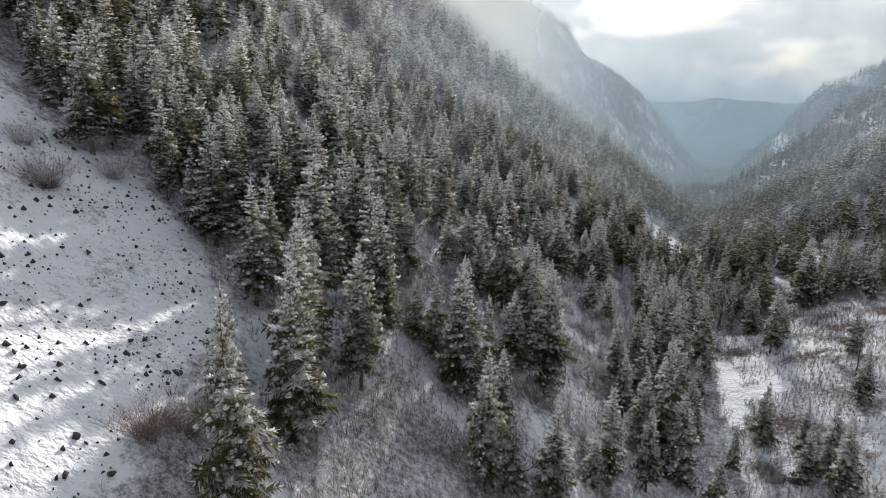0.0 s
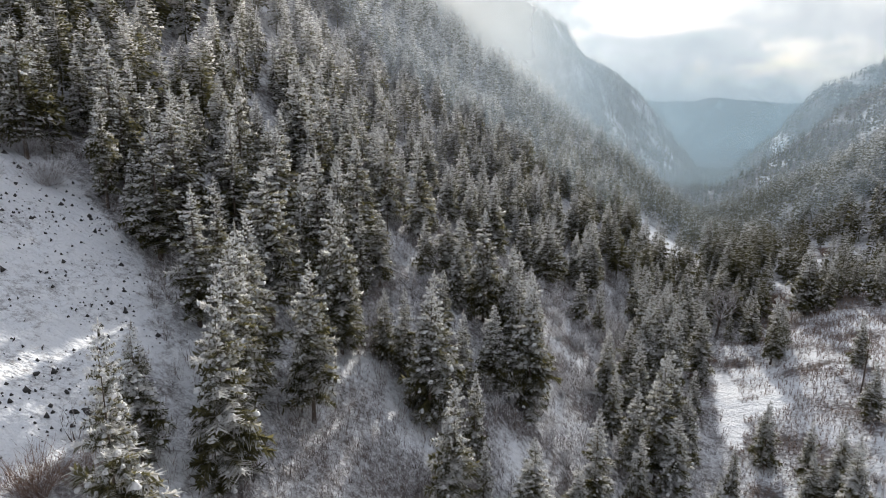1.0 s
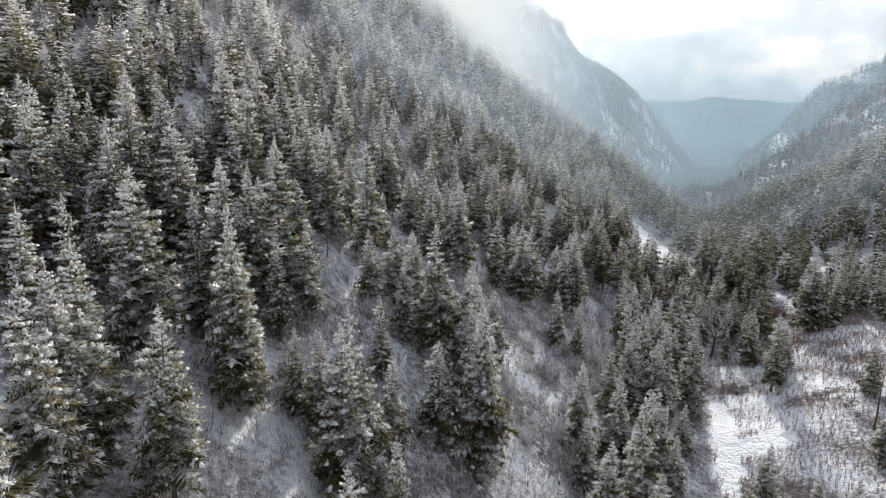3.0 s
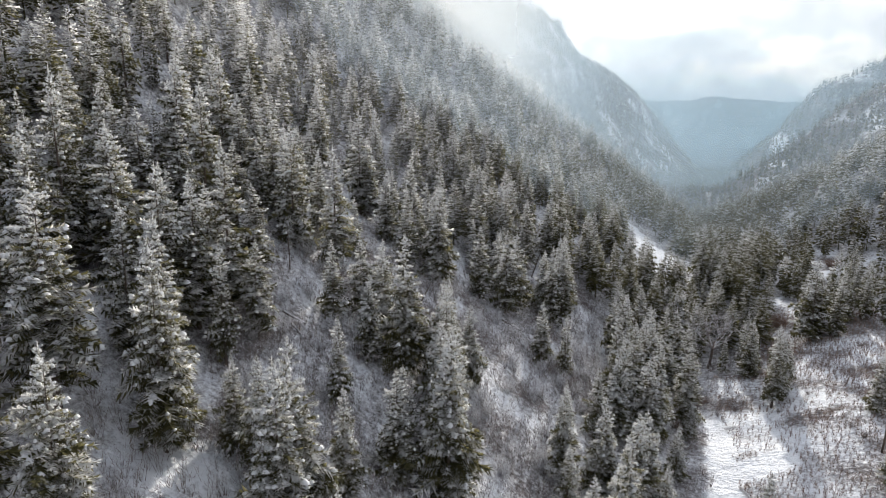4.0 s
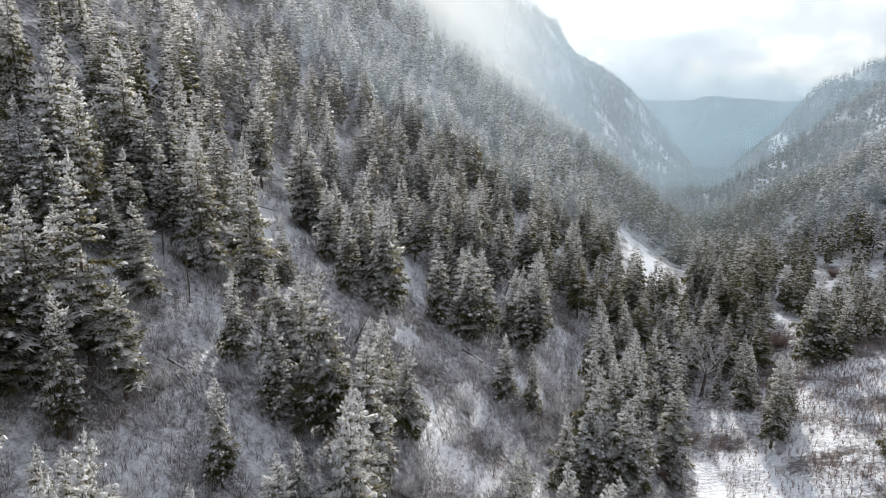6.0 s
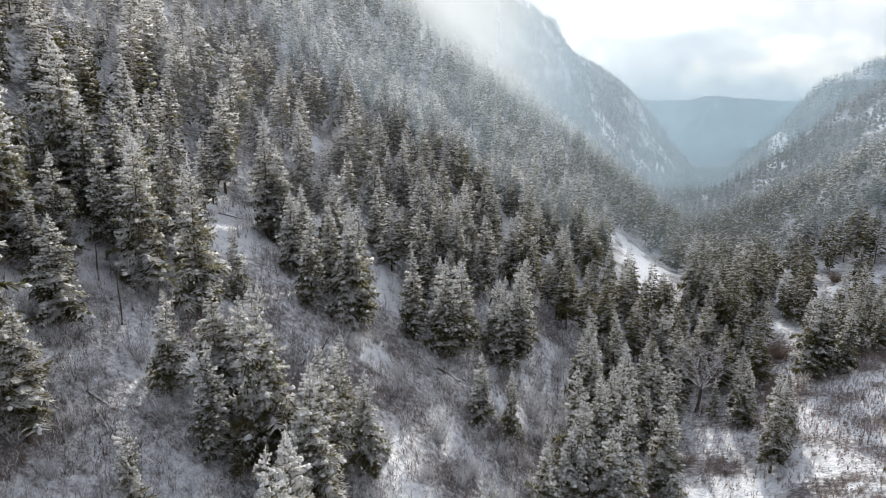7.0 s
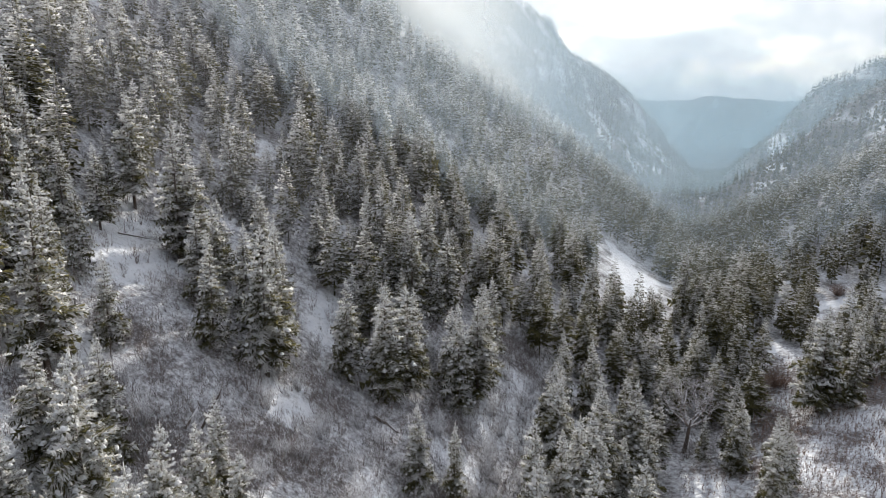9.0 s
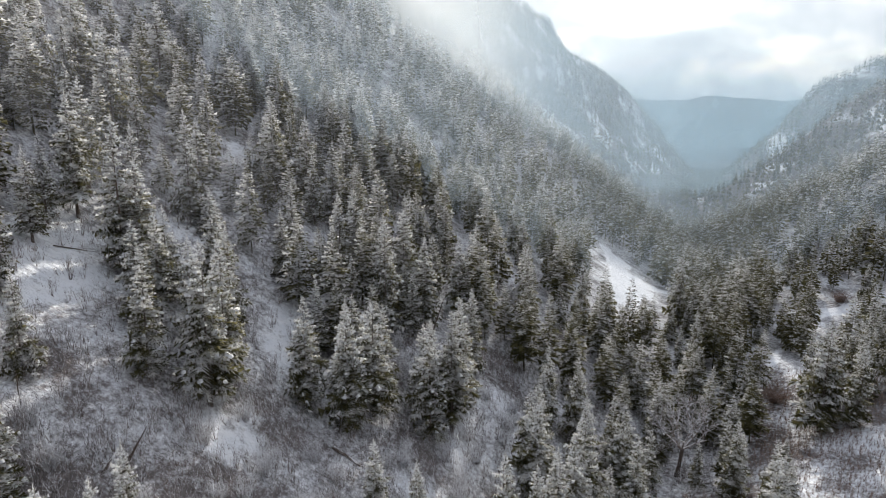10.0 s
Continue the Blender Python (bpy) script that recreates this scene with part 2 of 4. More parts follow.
def ground(x, y):
    x, y = np.asarray(x, float), np.asarray(y, float)
    u, v = uv_of(x, y)
    floor = 2.0 - 0.040 * (np.clip(u, -200, 1900) - 142)
    # the forested wall: it bends back into a side canyon, then stands out as a spur, then ends
    back = 34 * np.exp(-((u - 690) / 130) ** 2) - 8 * np.exp(-((u - 1130) / 170) ** 2) + 420 * smooth(1240, 1750, u)
    lv = soft_positive(v + 6 - back, 5.0)
    left = (0.72 + 0.33 * smooth(780, 1050, u)) * lv + 0.0011 * np.clip(lv - 6, 0, 160) ** 2
    left += (2.3 * soft_positive(lv - 225, 20) - 0.7 * soft_positive(lv - 120, 15)) * smooth(800, 1000, u)
    top = 700 + 1100 * smooth(800, 1000, u)
    left = top * (1 - np.exp(-left / top))
    left -= 6.0 * np.exp(-((u - 163) / 42) ** 2) * smooth(12, 40, v) * (1 - smooth(90, 130, v))
    left -= np.clip(0.26 * (v - 28), 0, 7.5) * (1 - smooth(58, 98, u))
    # the other wall begins as a bench with a meadow, and steepens down the valley
    rv = soft_positive(-v - 14 - 14 * smooth(500, 900, u) - 150 * smooth(880, 1180, u) - 300 * smooth(1300, 1750, u), 6.0)
    steep = smooth(255, 400, u)
    right = (0.16 + 0.56 * steep + 0.30 * smooth(600, 950, u)) * rv + 0.55 * (1 - steep) * soft_positive(rv - 70, 12)
    right = 400 * (1 - np.exp(-right / 400))
    rough = 1.0 + 0.02 * np.clip(left + right, 0, 150)
    lumps = 2.6 * lattice_noise(x / 31, y / 31, 1) * rough + 1.3 * lattice_noise(x / 11, y / 11, 2) + 0.5 * lattice_noise(x / 4.1, y / 4.1, 3)
    crags = np.where(v > 0, 8, 40) * lattice_noise(x / 170, y / 170, 4) * smooth(420, 800, u) * np.clip((left + right) / 90, 0, 1)
    crags += 16 * lattice_noise(x / 57, y / 57, 5) * smooth(520, 800, u) * np.clip((left + right) / 60, 0, 1)
    hills = (262 + 60 * lattice_noise(x / 900, y / 900, 6)) * smooth(2700, 4000, u) * (0.75 + 0.25 * smooth(-400, -1200, v))
    ends = 1 - 0.88 * smooth(1430, 1850, u)
    hills += 50 * lattice_noise(x / 420, y / 420, 7) * smooth(2300, 3000, u) + 40 * lattice_noise(x / 130, y / 130, 8) * smooth(2000, 2600, u)
    swells = sum(a * np.exp(-((u - p) ** 2 + (v - q) ** 2) / r ** 2) for p, q, r, a in SPURS)
    for k, row in enumerate(BENCHES):
        along = np.exp(-((u - 40 - 56 * k) / 48) ** 2)
        swells = swells + along * sum(a * np.exp(-((v - q) / 26) ** 2) for q, a in zip(BENCH_LINES, row))
    return swells + floor + (left + right) * ends + lumps + crags * ends + hills


def axis_steps(lo, hi, fine, far_lo, far_hi):
    """Coordinates: even steps between lo and hi, ever longer ones out to the far ends."""
    mid = list(np.arange(lo, hi + fine, fine))
    d, out = fine, mid[-1]
    up = []
    while out < far_hi:
        d *= 1.045
        out += d
        up.append(out)
    d, out = fine, lo
    down = []
    while out > far_lo:
        d *= 1.06
        out -= d
        down.append(out)
    return np.array(down[::-1] + mid + up)


# ---- the plan: what stands and lies where ----
# open strips in the forest: from x, y to x, y, half width; bare snow, then brush
OPEN_SNOW_A = [
    (-19.8, 68.5, -14.8, 51.2, 2.5), (-18.4, 62.9, -13.3, 45.6, 2.5), (-8.0, 153.0, -5.5, 141.0, 5.2), (-4.5, 161.0, 0.0, 167.0, 2.6), (-3.3, 158.0, -6.0, 153.0, 2.6),
    (16.5, 160.0, 18.0, 150.0, 2.8), (13.6, 161.0, 16.5, 160.0, 2.2), (18.0, 136.0, 16.5, 132.0, 2.2), (-1.0, 197.0, -0.5, 205.0, 3.0), (-12.5, 122.5, -9.0, 118.0, 3.0),
    (-5.0, 123.0, -3.0, 120.0, 2.2), (-30.0, 137.0, -27.0, 133.0, 3.0), (19.3, 158.6, 19.2, 146.6, 1.5),
]
OPEN_BRUSH_A = [
    (-7.3, 54.8, -5.6, 41.9, 3.0), (2.6, 60.8, 2.0, 46.9, 3.0), (-1.1, 63.1, -0.8, 49.1, 4.0), (-4.8, 63.4, -3.7, 49.4, 3.0),
    (12.5, 69.0, 9.5, 52.2, 3.0), (-4.9, 70.7, -1.7, 59.1, 3.5), (-3.3, 78.7, -0.3, 64.1, 3.0), (12.4, 85.5, 9.9, 68.7, 2.5),
    (18.4, 86.0, 14.4, 67.4, 3.0), (-17.2, 88.2, -9.7, 77.6, 2.5), (15.2, 92.7, 13.9, 76.8, 3.0), (-1.1, 95.0, 2.8, 83.6, 3.0),
    (-4.5, 95.8, -0.1, 84.6, 3.0), (23.3, 98.1, 20.4, 81.4, 3.0), (-2.8, 100.2, -0.4, 84.4, 3.0), (25.4, 102.4, 20.1, 81.0, 2.5),
    (20.1, 102.6, 19.9, 88.6, 3.0), (-4.5, 103.0, -0.2, 90.7, 3.5), (-4.5, 103.8, 1.7, 94.7, 3.0),
]
OPEN_BRUSH_B = [
    (22.8, 104.4, 18.1, 82.9, 2.5), (-4.7, 109.2, 1.7, 99.0, 3.5), (-7.6, 109.5, -0.9, 99.6, 3.5), (-6.5, 109.6, -1.9, 96.4, 3.5),
    (-2.4, 109.6, -0.2, 92.7, 3.0), (-5.7, 109.8, -2.9, 93.0, 3.0), (24.6, 111.6, 23.5, 96.7, 4.0), (23.2, 116.4, 20.3, 95.6, 3.0),
    (-9.8, 117.1, -2.4, 105.2, 2.5), (-3.2, 119.1, 3.0, 106.6, 2.0), (6.7, 120.6, 12.9, 111.6, 3.0), (32.2, 122.2, 26.6, 100.9, 2.2),
    (12.5, 124.2, 18.0, 113.5, 3.0), (23.9, 126.1, 22.8, 106.1, 3.5), (31.6, 126.1, 28.9, 107.3, 2.5), (27.2, 126.6, 27.5, 111.6, 3.5),
    (1.4, 127.1, 8.3, 117.3, 2.5), (21.6, 128.3, 23.1, 112.4, 3.5), (2.1, 128.4, 1.8, 106.4, 1.5),
]
OPEN_BRUSH_C = [
    (18.0, 129.1, 22.2, 117.8, 3.0), (16.9, 132.2, 19.5, 115.4, 3.0), (24.7, 135.1, 27.6, 122.4, 3.0), (38.1, 137.4, 36.3, 121.5, 2.5),
    (20.0, 137.6, 24.0, 124.1, 3.0), (32.8, 138.8, 34.0, 125.8, 2.5), (32.0, 139.7, 27.9, 118.0, 2.0), (41.4, 144.8, 40.8, 130.8, 2.5),
    (43.7, 147.8, 40.6, 129.1, 2.5), (45.5, 149.6, 40.4, 128.1, 2.0), (39.4, 156.7, 39.2, 138.7, 1.8), (46.4, 164.3, 44.8, 146.4, 2.0),
    (48.9, 169.1, 45.1, 147.4, 2.0), (50.1, 171.2, 45.1, 149.8, 1.8), (49.6, 174.5, 43.6, 153.3, 2.0), (32.7, 178.7, 33.8, 159.8, 1.5),
    (48.7, 181.7, 46.9, 161.7, 2.0),
]
# brushy draws where no fir has grown
TREELESS = [
    (-8, 138, 2, 124, 5), (-12, 120, -4, 124, 4), (14, 126, 20, 140, 4), (15, 160, 19, 150, 4), (0, 167, -6, 156, 4), (24, 105, 14, 118, 5), (24, 104, 22, 92, 5),
    (36, 146, 42, 146, 4), (30, 140, 24, 125, 5), (10, 124, 4, 110, 3),
]
# places and heights of the firs that stand out, going down the valley
FIRS_A = [
    (-14.0, 38.7, 18.7), (-18.1, 50.0, 11.1), (-12.7, 51.9, 17.2), (-13.7, 58.3, 17.6), (-14.4, 62.0, 17.7), (-8.6, 64.8, 16.5),
    (-21.2, 70.0, 14.8), (5.0, 60.7, 16.2), (-45.6, 83.3, 16.1), (8.1, 62.4, 11.2), (-28.4, 78.2, 16.4), (-20.8, 75.3, 15.0),
    (-53.3, 90.7, 14.4), (-28.3, 83.6, 17.0), (-35.9, 86.8, 15.7), (-48.3, 91.9, 15.1), (13.6, 67.3, 12.2), (7.6, 70.9, 12.1),
    (2.6, 73.4, 17.0), (-7.8, 77.8, 18.3), (-36.4, 91.0, 14.8), (-45.2, 95.0, 11.5), (-22.4, 86.7, 17.6), (-9.6, 83.0, 17.5),
    (-43.1, 96.8, 11.5), (-0.6, 80.2, 11.5), (-13.9, 85.8, 16.1), (-35.5, 94.4, 11.5), (-24.1, 90.2, 16.1), (19.7, 72.9, 8.1),
    (6.5, 81.3, 11.9), (-45.9, 102.2, 14.6),
]
FIRS_B = [
    (22.4, 75.8, 14.9), (-12.9, 91.4, 17.6), (-18.8, 94.6, 16.3), (-37.6, 103.4, 12.6), (-7.2, 91.4, 13.2), (-20.7, 97.9, 15.2),
    (28.8, 79.2, 12.8), (10.7, 86.8, 12.1), (-15.1, 97.2, 14.0), (-27.9, 102.6, 11.5), (15.8, 87.6, 19.7), (-5.2, 96.8, 11.5),
    (-11.1, 99.2, 13.2), (4.1, 93.3, 10.7), (11.1, 90.9, 10.4), (-30.5, 107.5, 11.5), (16.1, 91.2, 17.8), (-17.6, 104.7, 9.1),
    (-25.0, 108.1, 11.5), (-21.5, 106.7, 13.3), (-32.7, 112.9, 11.2), (36.1, 86.2, 15.2), (15.1, 95.3, 15.3), (-17.7, 109.0, 13.2),
    (-40.8, 119.4, 12.5), (-49.5, 123.2, 11.8), (-22.4, 113.0, 13.1), (-8.6, 107.9, 11.5), (35.1, 90.7, 20.5), (6.3, 103.7, 11.5),
    (-13.4, 112.6, 9.5), (15.6, 101.1, 16.8),
]
FIRS_C = [
    (1.2, 107.6, 10.6), (-34.7, 122.5, 15.9), (60.6, 85.3, 14.5), (10.6, 105.3, 18.7), (-13.6, 117.4, 12.3), (4.4, 110.8, 11.5),
    (15.4, 106.5, 15.2), (58.2, 91.1, 9.7), (30.4, 102.2, 14.0), (63.6, 89.6, 12.7), (49.1, 96.0, 8.4), (39.2, 100.6, 17.7),
    (16.1, 110.5, 12.6), (7.0, 114.7, 11.5), (-6.4, 120.1, 17.6), (63.4, 93.0, 12.6), (19.0, 111.2, 11.2), (-12.5, 124.5, 11.5),
    (-0.4, 119.7, 18.6), (-8.0, 123.4, 15.5), (41.4, 104.0, 16.5), (-36.0, 135.1, 19.3), (31.8, 108.1, 11.5), (16.1, 114.7, 12.0),
    (-41.3, 138.2, 14.5), (-16.3, 128.8, 15.6), (-19.4, 130.6, 19.7), (62.0, 98.3, 10.7), (-9.1, 127.7, 15.0), (-21.7, 133.5, 19.4),
    (-11.6, 130.2, 13.7), (-4.0, 127.3, 13.4),
]
FIRS_D = [
    (57.7, 103.2, 12.0), (1.5, 127.0, 9.9), (-8.7, 133.2, 13.4), (-14.8, 138.5, 17.3), (-5.4, 135.2, 11.5),
    (-32.8, 148.7, 13.8), (-10.1, 141.1, 11.8), (42.3, 120.5, 15.4), (51.0, 117.2, 9.3), (-15.1, 143.8, 14.1), (9.2, 134.1, 13.8),
    (-20.1, 148.3, 15.0), (47.5, 121.5, 16.8), (14.5, 135.6, 17.8), (79.3, 110.2, 11.0), (-38.2, 157.3, 13.9), (44.5, 124.5, 17.9),
    (-8.9, 146.5, 11.3), (-33.1, 156.2, 14.8), (32.0, 130.7, 11.5), (5.1, 141.6, 12.3), (36.2, 131.3, 11.5), (14.9, 139.9, 17.3),
    (5.9, 145.2, 12.6), (10.2, 143.6, 13.1), (-10.2, 151.8, 11.5), (51.1, 127.9, 18.2), (45.1, 132.0, 17.1), (57.6, 128.9, 7.3),
    (4.8, 150.2, 12.0), (48.5, 133.0, 17.0),
]
FIRS_E = [
    (-9.1, 156.6, 16.5), (22.3, 145.7, 14.2), (12.2, 150.3, 13.9), (27.3, 145.1, 16.2), (51.5, 137.4, 17.0), (-10.7, 162.8, 16.2),
    (-3.6, 161.4, 14.4), (26.5, 150.7, 14.3), (29.8, 150.4, 15.7), (-22.2, 171.3, 15.4), (54.0, 141.0, 15.9), (-15.8, 168.9, 13.4),
    (89.6, 129.7, 11.1), (50.6, 145.8, 17.6), (21.5, 157.5, 11.5), (37.1, 151.7, 16.9), (-25.3, 176.7, 14.1), (-22.7, 175.9, 16.2),
    (56.3, 145.2, 12.5), (-29.6, 180.2, 12.2), (3.7, 168.3, 8.2), (0.5, 169.7, 17.1), (36.2, 156.2, 14.1), (77.2, 139.9, 16.4),
    (51.2, 150.6, 16.8), (56.9, 148.7, 16.7), (-22.2, 180.6, 15.7), (40.1, 156.0, 17.8), (-14.5, 178.5, 18.9), (-9.8, 176.9, 13.0),
    (14.4, 168.4, 11.5), (50.9, 154.7, 13.3),
]
FIRS_F = [
    (37.1, 160.7, 13.0), (80.4, 143.7, 13.8), (-23.0, 185.9, 18.0), (-0.5, 177.1, 14.0), (-14.7, 183.0, 17.2), (65.0, 151.4, 15.6),
    (41.5, 161.7, 17.7), (24.8, 169.2, 11.5), (81.8, 148.0, 13.4), (14.6, 175.1, 13.3), (-26.1, 191.4, 16.3), (-22.1, 190.9, 11.5),
    (59.6, 158.4, 14.8), (41.3, 166.5, 15.6), (85.1, 149.9, 9.1), (22.0, 175.6, 16.5), (29.6, 172.8, 18.6), (60.2, 160.9, 13.9),
    (-1.3, 185.4, 9.2), (65.5, 159.5, 16.3), (69.6, 159.5, 13.0), (54.5, 165.7, 12.0), (33.9, 175.4, 11.1), (29.0, 177.7, 17.2),
    (81.1, 157.0, 13.3), (24.0, 180.0, 16.8), (12.8, 184.5, 9.8), (65.2, 164.0, 15.2), (43.6, 173.6, 14.6), (20.6, 183.4, 12.9),
    (32.3, 179.5, 10.1), (56.0, 170.5, 12.8),
]
FIRS_G = [
    (60.5, 168.8, 15.6), (78.6, 163.6, 8.9), (25.1, 185.3, 14.7), (82.7, 162.9, 11.5), (35.8, 181.6, 16.1), (15.1, 190.3, 13.1),
    (32.0, 184.2, 17.6), (5.0, 196.0, 12.7), (56.8, 175.7, 11.9), (91.4, 162.3, 6.5), (-17.8, 206.3, 19.3), (44.3, 181.8, 10.9),
    (86.2, 165.2, 8.0), (18.2, 194.4, 16.3), (3.7, 200.3, 9.1), (75.0, 172.3, 14.8), (12.7, 197.3, 17.9), (42.1, 189.5, 15.9),
    (31.7, 193.9, 15.6), (4.0, 205.7, 13.9), (37.1, 192.7, 12.2), (88.3, 173.9, 10.7), (32.2, 200.9, 14.0), (103.4, 173.6, 20.3),
    (44.5, 197.1, 14.7), (-8.9, 219.0, 16.4), (18.6, 208.1, 17.0), (109.3, 173.2, 14.4), (5.1, 215.7, 6.5), (92.9, 181.2, 7.3),
    (76.3, 188.0, 10.6), (105.5, 176.8, 17.6),
]
FIRS_H = [
    (56.1, 197.2, 17.8), (11.3, 216.2, 11.5), (39.5, 205.2, 13.9), (73.7, 194.6, 10.3), (124.0, 175.5, 13.9), (97.3, 187.2, 8.5),
    (39.4, 210.8, 16.3), (46.5, 209.4, 12.2), (-6.5, 233.0, 11.2), (112.5, 186.6, 12.6), (0.9, 231.1, 16.2), (38.0, 216.5, 11.5),
    (11.9, 229.5, 16.1), (69.3, 207.2, 18.2), (28.4, 223.8, 15.0), (-4.9, 237.3, 13.3), (92.2, 200.6, 17.4), (-14.4, 243.1, 6.5),
    (87.0, 203.0, 9.9), (24.1, 229.6, 17.2), (103.5, 199.2, 6.5), (119.7, 194.4, 10.3), (18.9, 236.3, 20.1), (92.5, 209.0, 10.3),
    (102.6, 206.1, 8.2), (30.9, 235.2, 19.6), (125.5, 198.0, 11.5), (98.3, 210.9, 16.9), (59.0, 227.1, 13.4), (130.0, 200.0, 8.6),
    (35.2, 239.0, 18.9), (106.0, 213.5, 9.4),
]
FIRS_I = [
    (99.0, 217.0, 7.1), (133.5, 204.1, 12.1), (95.0, 222.0, 10.1), (108.5, 220.1, 6.5), (136.8, 211.3, 17.6), (101.0, 226.0, 10.3),
    (115.9, 220.2, 6.5), (59.6, 244.9, 16.0), (53.1, 251.0, 17.9), (112.0, 229.0, 7.4), (123.9, 224.9, 6.5), (101.6, 234.1, 19.8),
    (135.0, 222.1, 6.5), (115.3, 238.7, 13.2), (119.4, 238.6, 11.4), (69.0, 263.7, 20.4), (63.3, 266.9, 12.9), (8.5, 289.2, 20.2),
    (46.0, 288.3, 12.2), (161.5, 249.6, 11.5), (126.7, 279.6, 11.5), (144.6, 275.4, 11.5), (153.5, 276.9, 8.2),
]
# the stand at the far edge of the meadow
FIRS_Z = [
        (106.5, 178.5, 12.5), (109.0, 183.0, 14.0), (116.0, 182.5, 13.0), (119.5, 187.5, 15.0), (122.5, 183.0, 12.0), (126.5, 189.5, 14.5), (113.0, 193.5, 12.0), (131.0, 195.0, 13.5),
    (123.0, 196.0, 11.0), (128.5, 183.5, 12.5), (135.5, 190.0, 13.0), (140.0, 198.0, 14.0),
]
FIRS = FIRS_Z + FIRS_A + FIRS_B + FIRS_C + FIRS_D + FIRS_E + FIRS_F + FIRS_G + FIRS_H + FIRS_I + [(-7.2, 79.6, 12.0), (-3.2, 81.5, 9.5)]
OPEN_SNOW = OPEN_SNOW_A + [(104, 284, 94, 256, 8), (145, 246, 140, 238, 2.5)]
OPEN_BRUSH = OPEN_BRUSH_A + OPEN_BRUSH_B + OPEN_BRUSH_C + [(-7, 112.5, -11, 108, 4), (-10, 113, -12, 120, 3), (35, 146, 30, 140, 3), (20, 91, 8, 65, 3), (-9, 76.5, -2, 78.5, 2)]
TRAIL = [(65, 137), (62.5, 128), (60.5, 121), (58, 115), (55.5, 110)]
TRAIL_FORK = [(60.5, 120.5), (64, 119.5), (68.5, 121)]
BANK = [(104, 306), (100, 286), (95, 262), (91, 244), (95, 260), (104, 284), (112, 280)]
FAR_DRIFT = [(137, 240), (144, 246), (153, 246), (165, 249)]
MEADOW_DRIFT = [(80, 133), (86, 130.5), (93, 128)]
FLOOR_DRIFT = [(95, 187), (113, 207), (125, 225)]


def from_line(x, y, a, b):
    """Distance of places from the segment a to b."""
    dx, dy = b[0] - a[0], b[1] - a[1]
    s = np.clip(((x - a[0]) * dx + (y - a[1]) * dy) / max(dx * dx + dy * dy, 1e-6), 0, 1)
    return np.hypot(x - a[0] - s * dx, y - a[1] - s * dy)


def from_path(x, y, path):
    return np.min([from_line(x, y, a, b) for a, b in zip(path, path[1:])], axis=0)


def in_strips(x, y, strips, more=0.0):
    hit = np.zeros(np.shape(x), bool)
    for a, b, c, d, r in strips:
        hit |= from_line(x, y, (a, b), (c, d)) < r + more
    return hit


def snowfield(x, y):
    u, v = uv_of(x, y)
    side = np.interp(v, (30, 34, 38, 42, 45, 55, 62, 75, 95), (10, 26, 34, 44, 53, 58, 61.5, 61, 59)) + 3.0 * lattice_noise(x / 5, y / 5, 9)
    return (v > 31) & (u < side) & (x < -10)


def open_snow(x, y):
    return in_strips(x, y, OPEN_SNOW, -0.6 + 5.0 * lattice_noise(x / 4.5, y / 4.5, 17) + 3.0 * lattice_noise(x / 1.9, y / 1.9, 18))


def meadow(x, y):
    u, v = uv_of(x, y)
    end = 176 + 50 * smooth(-16, -28, v) + 10 * lattice_noise(x / 13, y / 13, 11)
    return (v < -11 + 4 * lattice_noise(x / 9, y / 9, 10)) & (u < end) & (v > -90)


def bare_snow(x, y):
    """Clean snow: the trail, drifts and the avalanche bank."""
    hit = from_path(x, y, TRAIL) < 2.0 + 2.4 * lattice_noise(x / 3.0, y / 3.0, 12) + 1.2 * lattice_noise(x / 1.4, y / 1.4, 16)
    hit |= from_path(x, y, TRAIL_FORK) < 2.6 + 2.0 * lattice_noise(x / 2.5, y / 2.5, 13)
    hit |= from_path(x, y, BANK) < 4.6 + 3.0 * lattice_noise(x / 5, y / 5, 15)
    hit |= from_path(x, y, FAR_DRIFT) < 2.6 + 2.0 * lattice_noise(x / 4, y / 4, 55)
    hit |= from_path(x, y, MEADOW_DRIFT) < 0.4 + 2.6 * lattice_noise(x / 3.5, y / 3.5, 54)
    hit |= from_path(x, y, FLOOR_DRIFT) < 2.4 * lattice_noise(x / 4, y / 4, 14)
    return hit


def litter_on(x, y):
    """How much litter and soil shows through the snow, 0 to 1, and far-off darkening, up to 2."""
    u, v = uv_of(x, y)
    # far down the valley brush and gully snow, darkened in place of cloud shade
    bare_shaded = np.clip(0.95 + 1.7 * lattice_noise(u / 60, v / 17, 51) + 1.5 * lattice_noise(u / 21, v / 8, 52), 0.3, 2.0)
    lit = 0.52 + (np.where(u > 1800, 2.0, bare_shaded) - 0.52) * smooth(230, 420, np.hypot(x - 40, y - 130))
    lit = np.where(in_strips(x, y, OPEN_BRUSH, 2.0), 0.57 + 0.7 * lattice_noise(x / 7, y / 7, 24), lit)
    lit = np.where(meadow(x, y), 0.46 + 0.8 * lattice_noise(x / 6, y / 6, 53), lit)
    lit = np.where(open_snow(x, y), 0.24, lit)
    lit = np.where(snowfield(x, y), 0.20 + 0.35 * lattice_noise(x / 5, y / 5, 19), lit)
    return np.where(bare_snow(x, y), 0.0, lit)


